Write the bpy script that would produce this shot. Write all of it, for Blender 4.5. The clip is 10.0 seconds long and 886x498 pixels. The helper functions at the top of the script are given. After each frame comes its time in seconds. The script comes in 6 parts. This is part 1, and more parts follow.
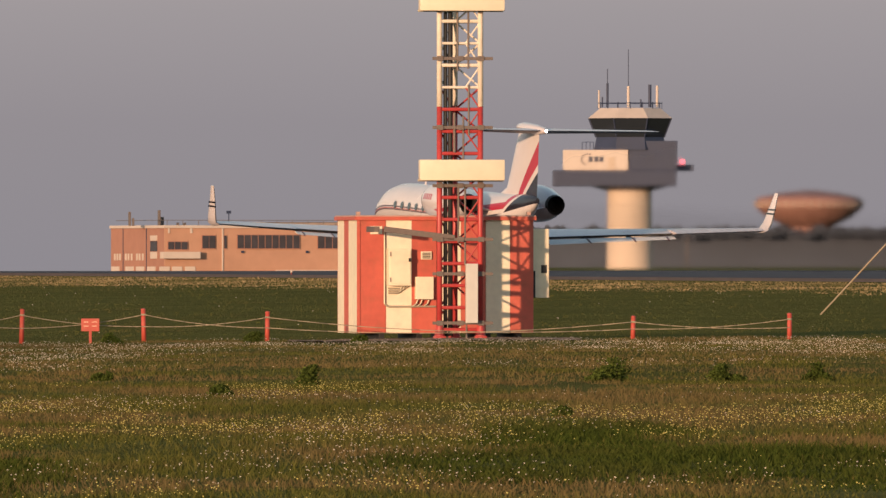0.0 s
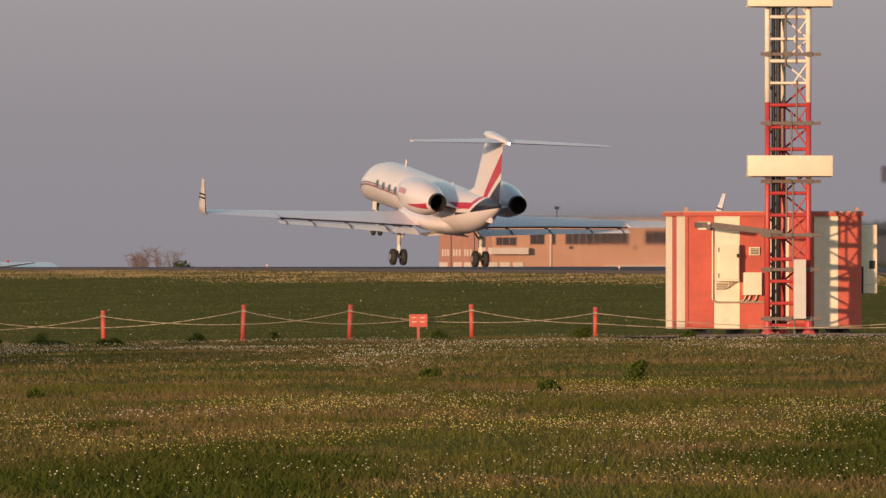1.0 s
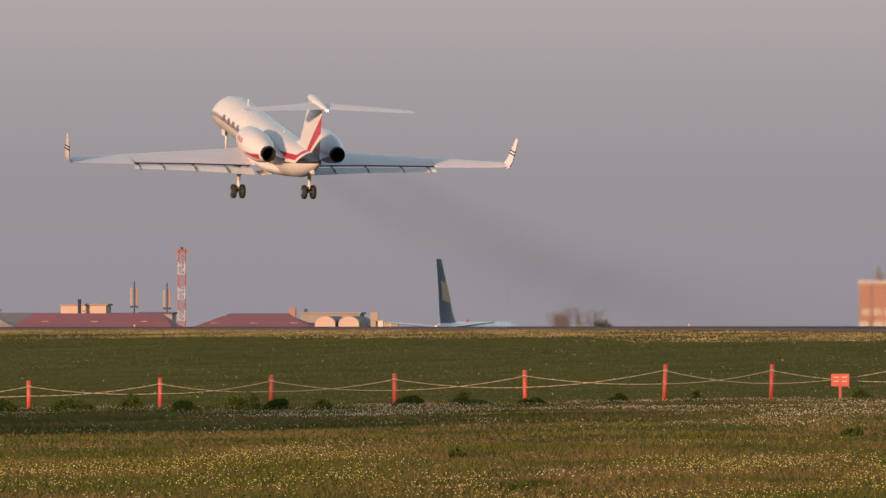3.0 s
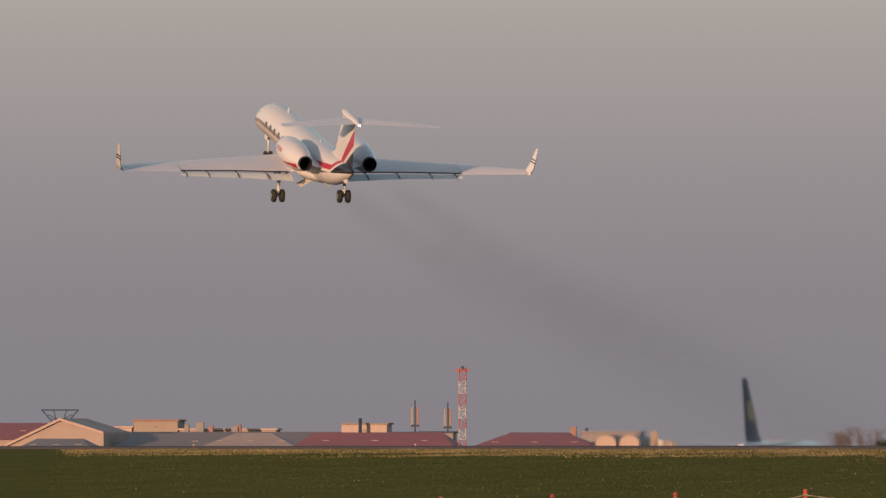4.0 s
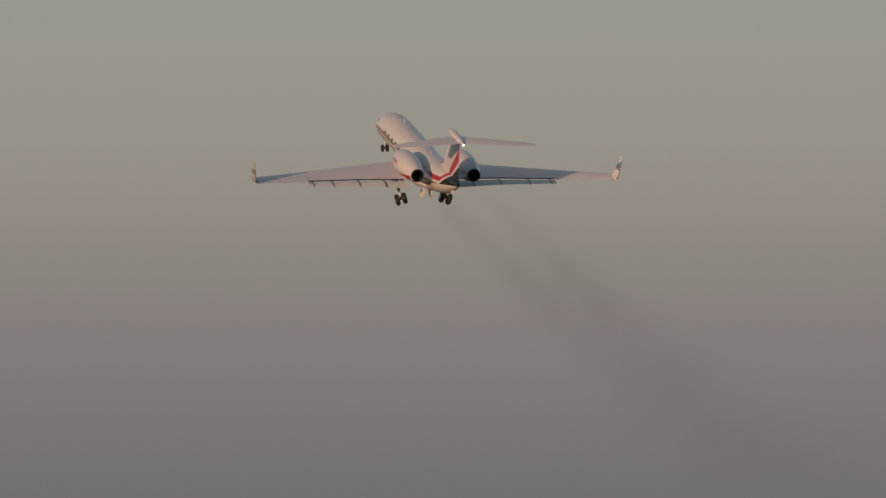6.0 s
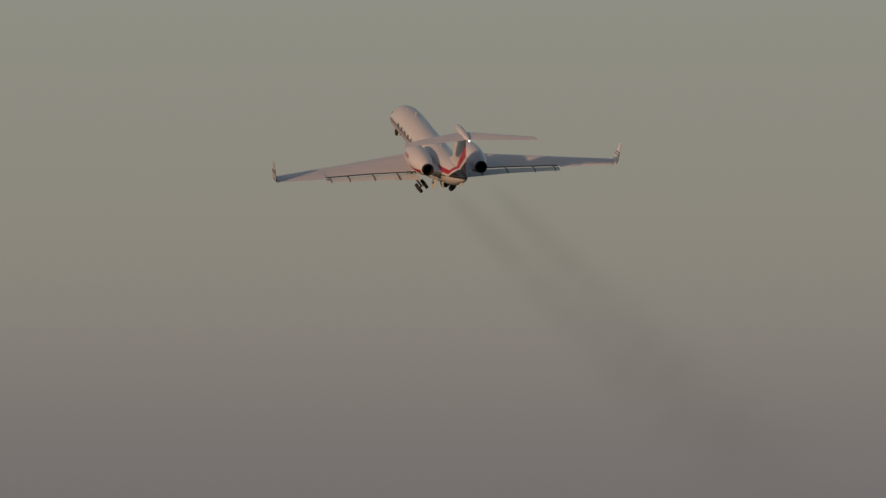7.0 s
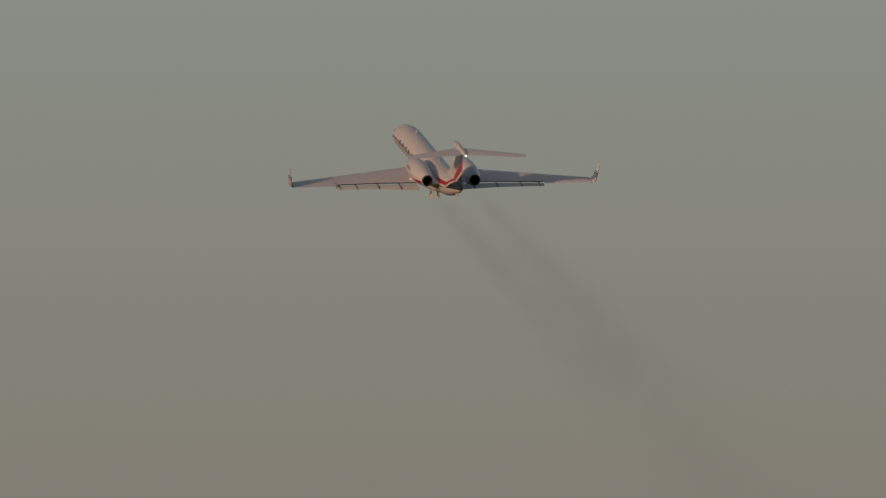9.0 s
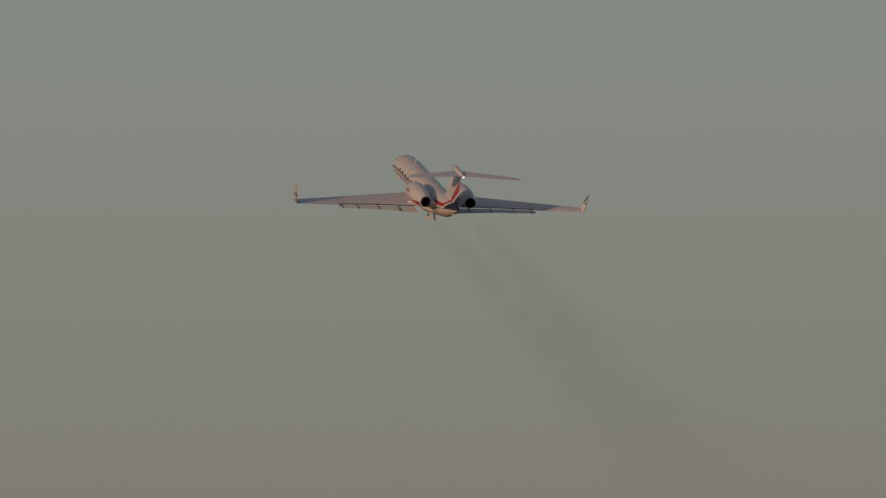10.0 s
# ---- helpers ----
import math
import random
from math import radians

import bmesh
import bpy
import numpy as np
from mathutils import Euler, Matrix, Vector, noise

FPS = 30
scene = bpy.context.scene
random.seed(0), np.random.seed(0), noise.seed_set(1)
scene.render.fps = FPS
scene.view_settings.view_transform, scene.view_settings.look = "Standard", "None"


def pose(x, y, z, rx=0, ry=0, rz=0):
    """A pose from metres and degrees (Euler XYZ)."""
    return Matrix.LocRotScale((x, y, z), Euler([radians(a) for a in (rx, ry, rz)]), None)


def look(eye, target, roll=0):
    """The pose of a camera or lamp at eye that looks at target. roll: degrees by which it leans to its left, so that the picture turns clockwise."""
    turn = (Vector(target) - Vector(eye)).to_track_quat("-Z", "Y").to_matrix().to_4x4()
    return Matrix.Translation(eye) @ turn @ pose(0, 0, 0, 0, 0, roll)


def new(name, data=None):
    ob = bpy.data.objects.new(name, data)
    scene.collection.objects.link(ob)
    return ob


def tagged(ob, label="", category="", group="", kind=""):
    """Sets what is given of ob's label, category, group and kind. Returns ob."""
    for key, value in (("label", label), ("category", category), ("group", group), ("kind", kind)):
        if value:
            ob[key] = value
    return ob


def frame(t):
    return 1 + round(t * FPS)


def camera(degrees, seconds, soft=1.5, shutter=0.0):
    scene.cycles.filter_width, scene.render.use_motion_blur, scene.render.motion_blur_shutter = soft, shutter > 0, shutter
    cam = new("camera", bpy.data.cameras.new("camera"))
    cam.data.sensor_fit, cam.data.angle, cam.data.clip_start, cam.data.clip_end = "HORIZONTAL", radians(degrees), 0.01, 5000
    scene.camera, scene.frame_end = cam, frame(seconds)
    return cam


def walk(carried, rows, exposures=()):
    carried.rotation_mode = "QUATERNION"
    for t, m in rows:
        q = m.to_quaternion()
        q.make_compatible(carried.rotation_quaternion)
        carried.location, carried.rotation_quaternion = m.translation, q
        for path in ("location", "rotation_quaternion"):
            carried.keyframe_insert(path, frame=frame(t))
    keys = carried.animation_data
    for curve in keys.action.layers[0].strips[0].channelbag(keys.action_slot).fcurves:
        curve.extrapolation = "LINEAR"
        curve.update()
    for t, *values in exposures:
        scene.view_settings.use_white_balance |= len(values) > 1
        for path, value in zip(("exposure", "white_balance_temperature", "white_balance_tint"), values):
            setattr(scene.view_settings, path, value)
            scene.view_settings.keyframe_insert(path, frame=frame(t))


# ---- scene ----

# ---------------------------------------------------------------- camera
EYE = 1.5                      # height of the tripod head over the grass by the shelter
UNIT = 25600.0                 # theodolite steps per radian
LEVEL = 470.0                  # level line of the theodolite's vertical circle
cam = camera(3.508, 10.0, soft=1.45)

PAN = [  # seconds, degrees turned to the left, degrees of elevation
    (0.0, 0.0000, 0.0649),
    (0.5, 0.7437, 0.0580),
    (1.0, 1.2992, 0.0479),
    (1.5, 1.8923, 0.0432),
    (2.0, 2.3093, 0.0461),
    (2.2, 2.4028, 0.0649),
    (3.3, 3.2793, 0.4127),
    (3.5, 3.5094, 0.5089),
    (4.0, 4.0812, 0.7551),
    (4.5, 4.6777, 1.0394),
    (4.8, 5.0369, 1.2296),
    (5.0, 5.2590, 1.3470),
    (5.5, 5.7078, 1.6227),
    (6.0, 6.1230, 1.8569),
    (6.2, 6.2836, 1.9448),
    (7.5, 7.1548, 2.5918),
    (8.0, 7.4736, 2.8347),
    (8.5, 7.7208, 3.0511),
    (9.0, 7.9474, 3.2866),
    (9.5, 8.1583, 3.5345),
    (10.0, 8.4099, 3.7571)]
walk(cam, [(t, pose(0, 0, EYE, 90 + up, 0, left)) for t, left, up in PAN],
     exposures=[(0, 0.20), (1.0, 0.20), (2.0, 0.40), (3.5, 0.19), (4.5, -0.25), (5.5, -0.60), (6.2, -0.78), (7.5, -1.12), (8.5, -1.16), (10.0, -1.32)])

# ---------------------------------------------------------------- sky and sun
SUN_LEFT, SUN_UP = 28.0, 4.6   # the low sun stands behind the camera, to its left
world = bpy.data.worlds.new("evening_sky")
scene.world = world
world.use_nodes = True
wn, wl = world.node_tree.nodes, world.node_tree.links
wn.clear()
sky = wn.new("ShaderNodeTexSky")
sky.sky_type = "NISHITA"
sky.sun_disc = False
sky.sun_elevation = radians(SUN_UP)
sky.sun_rotation = radians(180 + SUN_LEFT)
sky.air_density, sky.dust_density = 1.0, 2.0
bg_sky = wn.new("ShaderNodeBackground")
bg_sky.inputs["Strength"].default_value = 0.245
wl.new(sky.outputs["Color"], bg_sky.inputs["Color"])
coord = wn.new("ShaderNodeTexCoord")
split = wn.new("ShaderNodeSeparateXYZ")
wl.new(coord.outputs["Generated"], split.inputs[0])
ramp = wn.new("ShaderNodeValToRGB")      # haze layer over the horizon, by the sine of the elevation
scale = wn.new("ShaderNodeMath")
scale.operation = "MULTIPLY"
scale.inputs[1].default_value = 10.0
wl.new(split.outputs["Z"], scale.inputs[0])
wl.new(scale.outputs[0], ramp.inputs["Fac"])
HAZE = [(0.0, (0.240, 0.224, 0.246)), (0.10, (0.258, 0.236, 0.253)), (0.175, (0.302, 0.274, 0.285)), (0.28, (0.394, 0.352, 0.333)),
        (0.40, (0.520, 0.480, 0.405)), (0.56, (0.545, 0.540, 0.455)), (0.785, (0.585, 0.630, 0.570)), (1.0, (0.555, 0.61, 0.60))]
while len(ramp.color_ramp.elements) < len(HAZE):
    ramp.color_ramp.elements.new(0.5)
for stop, (at, rgb) in zip(ramp.color_ramp.elements, HAZE):
    stop.position, stop.color = at, (*rgb, 1)
bg_haze = wn.new("ShaderNodeBackground")
wl.new(ramp.outputs["Color"], bg_haze.inputs["Color"])
fade = wn.new("ShaderNodeMapRange")
fade.inputs["From Min"].default_value, fade.inputs["From Max"].default_value = 0.10, 0.40
wl.new(split.outputs["Z"], fade.inputs["Value"])
both = wn.new("ShaderNodeMixShader")
wl.new(fade.outputs[0], both.inputs[0])
wl.new(bg_haze.outputs[0], both.inputs[1])
wl.new(bg_sky.outputs[0], both.inputs[2])
wout = wn.new("ShaderNodeOutputWorld")
wl.new(both.outputs[0], wout.inputs["Surface"])

sun_data = bpy.data.lights.new("sun", "SUN")
sun_data.energy, sun_data.angle, sun_data.color = 4.6, radians(1.2), (1.0, 0.62, 0.37)
sun = new("sun", sun_data)
sun.matrix_world = look((-math.sin(radians(SUN_LEFT)) * 900, -math.cos(radians(SUN_LEFT)) * 900, math.tan(radians(SUN_UP)) * 900), (0, 0, 0))


# ---------------------------------------------------------------- materials
def surface(name, rgb, rough=0.6, metal=0.0, vary=0.12, grain=3.0, blotch=0.4, bump=0.0, bump_size=20.0, dirt=None, dirt_amount=0.0, island=0.0, emit=0.0):
    """Painted or bare surface with variation at two sizes (grain and blotch in cycles per metre)."""
    m = bpy.data.materials.new(name)
    m.use_nodes = True
    n, l = m.node_tree.nodes, m.node_tree.links
    b = n["Principled BSDF"]
    b.inputs["Metallic"].default_value = metal
    tc = n.new("ShaderNodeTexCoord")
    fine, wide = n.new("ShaderNodeTexNoise"), n.new("ShaderNodeTexNoise")
    fine.inputs["Scale"].default_value, wide.inputs["Scale"].default_value = grain, blotch
    fine.inputs["Detail"].default_value = 4
    for x in (fine, wide):
        l.new(tc.outputs["Object"], x.inputs["Vector"])
    add = n.new("ShaderNodeMath")
    l.new(fine.outputs["Fac"], add.inputs[0])
    l.new(wide.outputs["Fac"], add.inputs[1])
    span = n.new("ShaderNodeMapRange")
    span.inputs["From Min"].default_value, span.inputs["From Max"].default_value = 0.6, 1.4
    span.inputs["To Min"].default_value, span.inputs["To Max"].default_value = 1 - vary, 1 + vary
    l.new(add.outputs[0], span.inputs["Value"])
    hsv = n.new("ShaderNodeHueSaturation")
    hsv.inputs["Color"].default_value = (*rgb, 1)
    value = span.outputs[0]
    if island:
        geo = n.new("ShaderNodeNewGeometry")
        r = n.new("ShaderNodeMapRange")
        r.inputs["To Min"].default_value, r.inputs["To Max"].default_value = 1 - island, 1 + island
        l.new(geo.outputs["Random Per Island"], r.inputs["Value"])
        mul = n.new("ShaderNodeMath")
        mul.operation = "MULTIPLY"
        l.new(value, mul.inputs[0])
        l.new(r.outputs[0], mul.inputs[1])
        value = mul.outputs[0]
    l.new(value, hsv.inputs["Value"])
    colour = hsv.outputs["Color"]
    if dirt:
        mix = n.new("ShaderNodeMix")
        mix.data_type = "RGBA"
        mix.inputs[7].default_value = (*dirt, 1)
        step = n.new("ShaderNodeMapRange")
        step.inputs["From Min"].default_value, step.inputs["From Max"].default_value = 0.5, 0.75
        step.inputs["To Max"].default_value = dirt_amount
        spots = n.new("ShaderNodeTexNoise")
        spots.inputs["Scale"].default_value = grain * 0.6
        spots.inputs["Detail"].default_value = 6
        l.new(tc.outputs["Object"], spots.inputs["Vector"])
        l.new(spots.outputs["Fac"], step.inputs["Value"])
        l.new(step.outputs[0], mix.inputs[0])
        l.new(colour, mix.inputs[6])
        colour = mix.outputs[2]
    l.new(colour, b.inputs["Base Color"])
    r2 = n.new("ShaderNodeMapRange")
    r2.inputs["To Min"].default_value, r2.inputs["To Max"].default_value = max(0.03, rough - 0.1), min(1, rough + 0.1)
    l.new(wide.outputs["Fac"], r2.inputs["Value"])
    l.new(r2.outputs[0], b.inputs["Roughness"])
    if bump:
        bt, bp = n.new("ShaderNodeTexNoise"), n.new("ShaderNodeBump")
        bt.inputs["Scale"].default_value, bp.inputs["Strength"].default_value = bump_size, bump
        bp.inputs["Distance"].default_value = 0.02
        l.new(tc.outputs["Object"], bt.inputs["Vector"])
        l.new(bt.outputs["Fac"], bp.inputs["Height"])
        l.new(bp.outputs[0], b.inputs["Normal"])
    if emit:
        b.inputs["Emission Color"].default_value = (*rgb, 1)
        b.inputs["Emission Strength"].default_value = emit
    return m


M = dict(
    red=surface("red_paint", (0.50, 0.105, 0.075), 0.5, vary=0.14, grain=6, blotch=0.9, dirt=(0.30, 0.10, 0.06), dirt_amount=0.5, bump=0.1),
    white=surface("cream_paint", (0.78, 0.70, 0.55), 0.5, vary=0.08, grain=6, blotch=0.9, dirt=(0.50, 0.44, 0.36), dirt_amount=0.35, bump=0.1),
    mast_red=surface("mast_red_paint", (0.42, 0.048, 0.05), 0.45, vary=0.15, grain=9, blotch=1.5, dirt=(0.25, 0.08, 0.06), dirt_amount=0.4),
    mast_white=surface("mast_white_paint", (0.78, 0.71, 0.62), 0.45, vary=0.08, grain=9, dirt=(0.45, 0.35, 0.28), dirt_amount=0.3),
    antenna=surface("radome_cream", (0.76, 0.67, 0.53), 0.45, vary=0.05, grain=4, dirt=(0.5, 0.42, 0.3), dirt_amount=0.2),
    steel=surface("galvanised_steel", (0.16, 0.13, 0.12), 0.65, 0.2, vary=0.2, grain=12),
    greybox=surface("grey_enclosure", (0.52, 0.52, 0.50), 0.5, vary=0.08, grain=5),
    black=surface("black_cable", (0.02, 0.02, 0.022), 0.6, vary=0.2),
    conduit=surface("conduit_metal", (0.42, 0.38, 0.30), 0.5, 0.3, vary=0.15),
    roof=surface("shelter_roof", (0.45, 0.28, 0.24), 0.7, vary=0.15, grain=5, dirt=(0.25, 0.2, 0.18), dirt_amount=0.5),
    orange=surface("orange_post", (0.44, 0.07, 0.05), 0.55, vary=0.15, grain=8, dirt=(0.4, 0.16, 0.1), dirt_amount=0.4),
    rope=surface("straw_rope", (0.31, 0.26, 0.19), 0.9, vary=0.2, grain=30),
    jet=surface("jet_white_paint", (0.66, 0.61, 0.63), 0.22, vary=0.03, grain=2, blotch=0.3),
    jet_grey=surface("wing_grey_paint", (0.75, 0.67, 0.685), 0.33, vary=0.06, grain=1.5, blotch=0.4),
    # near-black with the shade below wings and tailplane put into the colour
    under=surface("wing_underside_shade", (0.16, 0.165, 0.19), 0.5, vary=0.1, grain=1.5),
    flap=surface("flap_paint", (0.70, 0.69, 0.68), 0.4, vary=0.08, grain=2),
    jet_red=surface("jet_red_paint", (0.42, 0.025, 0.05), 0.25, vary=0.05),
    jet_navy=surface("jet_navy_paint", (0.022, 0.022, 0.032), 0.25, vary=0.1),
    jet_line=surface("jet_dark_line", (0.10, 0.06, 0.08), 0.3, vary=0.1),
    glass=surface("cabin_glass", (0.015, 0.015, 0.02), 0.08, vary=0.1),
    # soot of the nozzles; also the black for shade in the flap slots
    soot=surface("nozzle_soot_slot_shade", (0.012, 0.011, 0.011), 0.7, vary=0.3, grain=8),
    lip=surface("nozzle_metal", (0.35, 0.33, 0.32), 0.35, 0.9, vary=0.2, grain=6),
    rubber=surface("tyre_rubber", (0.022, 0.021, 0.02), 0.75, vary=0.2, grain=10),
    hub=surface("wheel_hub", (0.45, 0.44, 0.42), 0.4, 0.7, vary=0.15),
    leg=surface("gear_leg_paint", (0.66, 0.62, 0.56), 0.4, vary=0.1),
    beacon=surface("white_tail_light", (1.0, 0.97, 0.9), 0.3, vary=0.0, emit=6.0),
    redlamp=surface("red_lamp", (1.0, 0.12, 0.14), 0.3, vary=0.0, emit=2.5),
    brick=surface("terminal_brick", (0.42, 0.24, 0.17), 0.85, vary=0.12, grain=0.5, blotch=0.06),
    # darker copy of the brick: the end wall's shade is in the colour
    brick_dark=surface("terminal_shaded_brick", (0.33, 0.17, 0.13), 0.85, vary=0.12, grain=0.5, blotch=0.06),
    pale=surface("pale_panel", (0.52, 0.45, 0.41), 0.7, vary=0.08, grain=0.6),
    concrete=surface("tower_concrete", (0.50, 0.41, 0.34), 0.8, vary=0.08, grain=0.5, blotch=0.1),
    tower_dark=surface("tower_dark_cladding", (0.024, 0.036, 0.080), 0.6, vary=0.12, grain=0.5),
    tower_glass=surface("tower_glass", (0.02, 0.025, 0.035), 0.12, vary=0.1),
    far_glass=surface("far_window_glass", (0.05, 0.045, 0.055), 0.2, vary=0.2, grain=0.8),
    maroon=surface("maroon_roof", (0.33, 0.105, 0.115), 0.7, vary=0.12, grain=0.4, blotch=0.08),
    slate=surface("grey_roof", (0.23, 0.195, 0.20), 0.7, vary=0.12, grain=0.4, blotch=0.08),
    tan=surface("tan_wall", (0.31, 0.24, 0.20), 0.8, vary=0.1, grain=0.5),
    tile=surface("pinkish_tile_roof", (0.46, 0.33, 0.29), 0.85, vary=0.12, grain=0.5, blotch=0.08),
    render_wall=surface("pinkish_rendered_wall", (0.36, 0.27, 0.245), 0.85, vary=0.08, grain=0.5, dirt=(0.26, 0.2, 0.19), dirt_amount=0.4),
    # far mast's red and white, paled so the colours carry the haze
    hazed_red=surface("hazed_red_mast_paint", (0.36, 0.10, 0.10), 0.6, vary=0.12, grain=2),
    hazed_white=surface("hazed_white_mast_paint", (0.46, 0.40, 0.39), 0.6, vary=0.1, grain=2),
    rust=surface("water_tank_rust", (0.27, 0.14, 0.12), 0.7, vary=0.15, grain=0.4),
    tail_blue=surface("airliner_tail_blue", (0.045, 0.072, 0.15), 0.45, vary=0.12, grain=0.7),
    tail_gold=surface("airliner_tail_emblem", (0.42, 0.32, 0.24), 0.4, vary=0.08),
    bark=surface("twig_bark", (0.15, 0.115, 0.12), 0.9, vary=0.25, grain=4),
    weed=surface("weed_leaves", (0.056, 0.078, 0.018), 0.9, vary=0.25, grain=6, island=0.45),
    # bluish grey of distance haze is mixed into the leaf colour
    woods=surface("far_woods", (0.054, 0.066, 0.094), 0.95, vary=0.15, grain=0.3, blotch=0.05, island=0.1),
    asphalt=surface("runway_asphalt", (0.074, 0.067, 0.076), 0.85, vary=0.15, grain=0.8, blotch=0.05),
)


def swoosh_paint():
    """White paint with the red and navy sweep that runs along the rear fuselage and up the fin (object space: y forward, z up)."""
    m = surface("jet_swoosh_paint", (0.66, 0.61, 0.62), 0.24, vary=0.03, grain=2, blotch=0.3)
    n, l = m.node_tree.nodes, m.node_tree.links
    b = n["Principled BSDF"]
    base = b.inputs["Base Color"].links[0].from_socket
    tc = [x for x in n if x.bl_idname == "ShaderNodeTexCoord"][0]
    sep = n.new("ShaderNodeSeparateXYZ")
    l.new(tc.outputs["Object"], sep.inputs[0])

    def op(kind, a, c):
        x = n.new("ShaderNodeMath")
        x.operation = kind
        for k, v in enumerate((a, c)):
            if isinstance(v, (int, float)):
                x.inputs[k].default_value = v
            else:
                l.new(v, x.inputs[k])
        return x.outputs[0]
    y, z = sep.outputs["Y"], sep.outputs["Z"]
    aft = op("MAXIMUM", op("SUBTRACT", -8.4, y), 0.0)
    top = op("ADD", op("MULTIPLY", aft, 0.80), op("ADD", op("MULTIPLY", y, -0.09), 3.24))
    q = op("SUBTRACT", top, z)                         # depth under the upper edge of the sweep
    wide = op("ADD", op("MULTIPLY", aft, 0.22), 0.34)
    reach = op("LESS_THAN", y, -3.2)
    red = op("MULTIPLY", op("MULTIPLY", op("GREATER_THAN", q, 0.0), op("LESS_THAN", q, wide)), reach)
    low = op("ADD", wide, op("ADD", op("MULTIPLY", aft, 0.05), 0.20))
    navy = op("MULTIPLY", op("MULTIPLY", op("GREATER_THAN", q, low), op("GREATER_THAN", z, op("ADD", op("MULTIPLY", op("SUBTRACT", -7.2, y), 0.17), 3.26))), op("LESS_THAN", y, -6.4))
    for mask, rgb in ((red, (0.42, 0.025, 0.05)), (navy, (0.022, 0.022, 0.032))):
        mix = n.new("ShaderNodeMix")
        mix.data_type = "RGBA"
        l.new(mask, mix.inputs[0])
        l.new(base, mix.inputs[6])
        mix.inputs[7].default_value = (*rgb, 1)
        base = mix.outputs[2]
    l.new(base, b.inputs["Base Color"])
    return m


M["swoosh"] = swoosh_paint()


def blade_paint(name, low_rgb, high_rgb, dry_rgb, dry):
    """Grass blades: green to olive from blade to blade, with dry ones among them, and broad patches."""
    m = bpy.data.materials.new(name)
    m.use_nodes = True
    n, l = m.node_tree.nodes, m.node_tree.links
    b = n["Principled BSDF"]
    geo = n.new("ShaderNodeNewGeometry")
    mix = n.new("ShaderNodeMix")
    mix.data_type = "RGBA"
    mix.inputs[6].default_value, mix.inputs[7].default_value = (*low_rgb, 1), (*high_rgb, 1)
    l.new(geo.outputs["Random Per Island"], mix.inputs[0])
    tc, patch = n.new("ShaderNodeTexCoord"), n.new("ShaderNodeTexNoise")
    stretch = n.new("ShaderNodeMapping")
    stretch.inputs["Scale"].default_value = (0.10, 0.035, 0.0)
    l.new(tc.outputs["Object"], stretch.inputs["Vector"])
    l.new(stretch.outputs[0], patch.inputs["Vector"])
    patch.inputs["Scale"].default_value, patch.inputs["Detail"].default_value = 2.5, 4
    step = n.new("ShaderNodeMapRange")
    step.inputs["From Min"].default_value, step.inputs["From Max"].default_value = 0.44, 0.56
    step.inputs["To Max"].default_value = dry
    l.new(patch.outputs["Fac"], step.inputs["Value"])
    mix2 = n.new("ShaderNodeMix")
    mix2.data_type = "RGBA"
    mix2.inputs[7].default_value = (*dry_rgb, 1)
    l.new(step.outputs[0], mix2.inputs[0])
    l.new(mix.outputs[2], mix2.inputs[6])
    l.new(mix2.outputs[2], b.inputs["Base Color"])
    b.inputs["Roughness"].default_value = 0.9
    b.inputs["Specular IOR Level"].default_value = 0.0
    return m


M["grass"] = blade_paint("meadow_grass", (0.046, 0.057, 0.013), (0.100, 0.099, 0.028), (0.136, 0.099, 0.050), 0.75)
M["lush_grass"] = blade_paint("lush_grass", (0.024, 0.038, 0.008), (0.050, 0.068, 0.014), (0.07, 0.066, 0.022), 0.3)
M["slope_grass"] = blade_paint("slope_grass", (0.070, 0.078, 0.021), (0.080, 0.087, 0.023), (0.090, 0.082, 0.032), 0.7)
M["dry_grass"] = blade_paint("dry_verge_grass", (0.20, 0.155, 0.085), (0.30, 0.24, 0.14), (0.08, 0.08, 0.035), 0.7)
M["yellow"] = surface("yellow_petals", (0.56, 0.50, 0.16), 0.7, vary=0.1, island=0.3)
M["petal"] = surface("white_petals", (0.62, 0.56, 0.48), 0.7, vary=0.1, island=0.3)


def ground_paint():
    m = surface("airfield_turf", (0.136, 0.132, 0.044), 0.95, vary=0.22, grain=2.0, blotch=0.12, bump=1.0, bump_size=22, dirt=(0.055, 0.05, 0.02), dirt_amount=0.4)
    [x for x in m.node_tree.nodes if x.bl_idname == "ShaderNodeBump"][0].inputs["Distance"].default_value = 0.05
    m.node_tree.nodes["Principled BSDF"].inputs["Specular IOR Level"].default_value = 0.0
    return m


M["turf"] = ground_paint()
M["weed"].node_tree.nodes["Principled BSDF"].inputs["Specular IOR Level"].default_value = 0.0
M["asphalt"].node_tree.nodes["Principled BSDF"].inputs["Specular IOR Level"].default_value = 0.12


# ---------------------------------------------------------------- building helpers
def add_box(bm, x0, y0, z0, x1, y1, z1, m=None):
    r = bmesh.ops.create_cube(bm, size=1.0)
    t = Matrix.Translation(((x0 + x1) / 2, (y0 + y1) / 2, (z0 + z1) / 2)) @ Matrix.Diagonal((abs(x1 - x0), abs(y1 - y0), abs(z1 - z0), 1))
    bmesh.ops.transform(bm, matrix=(m @ t) if m else t, verts=r["verts"])
    return r["verts"]


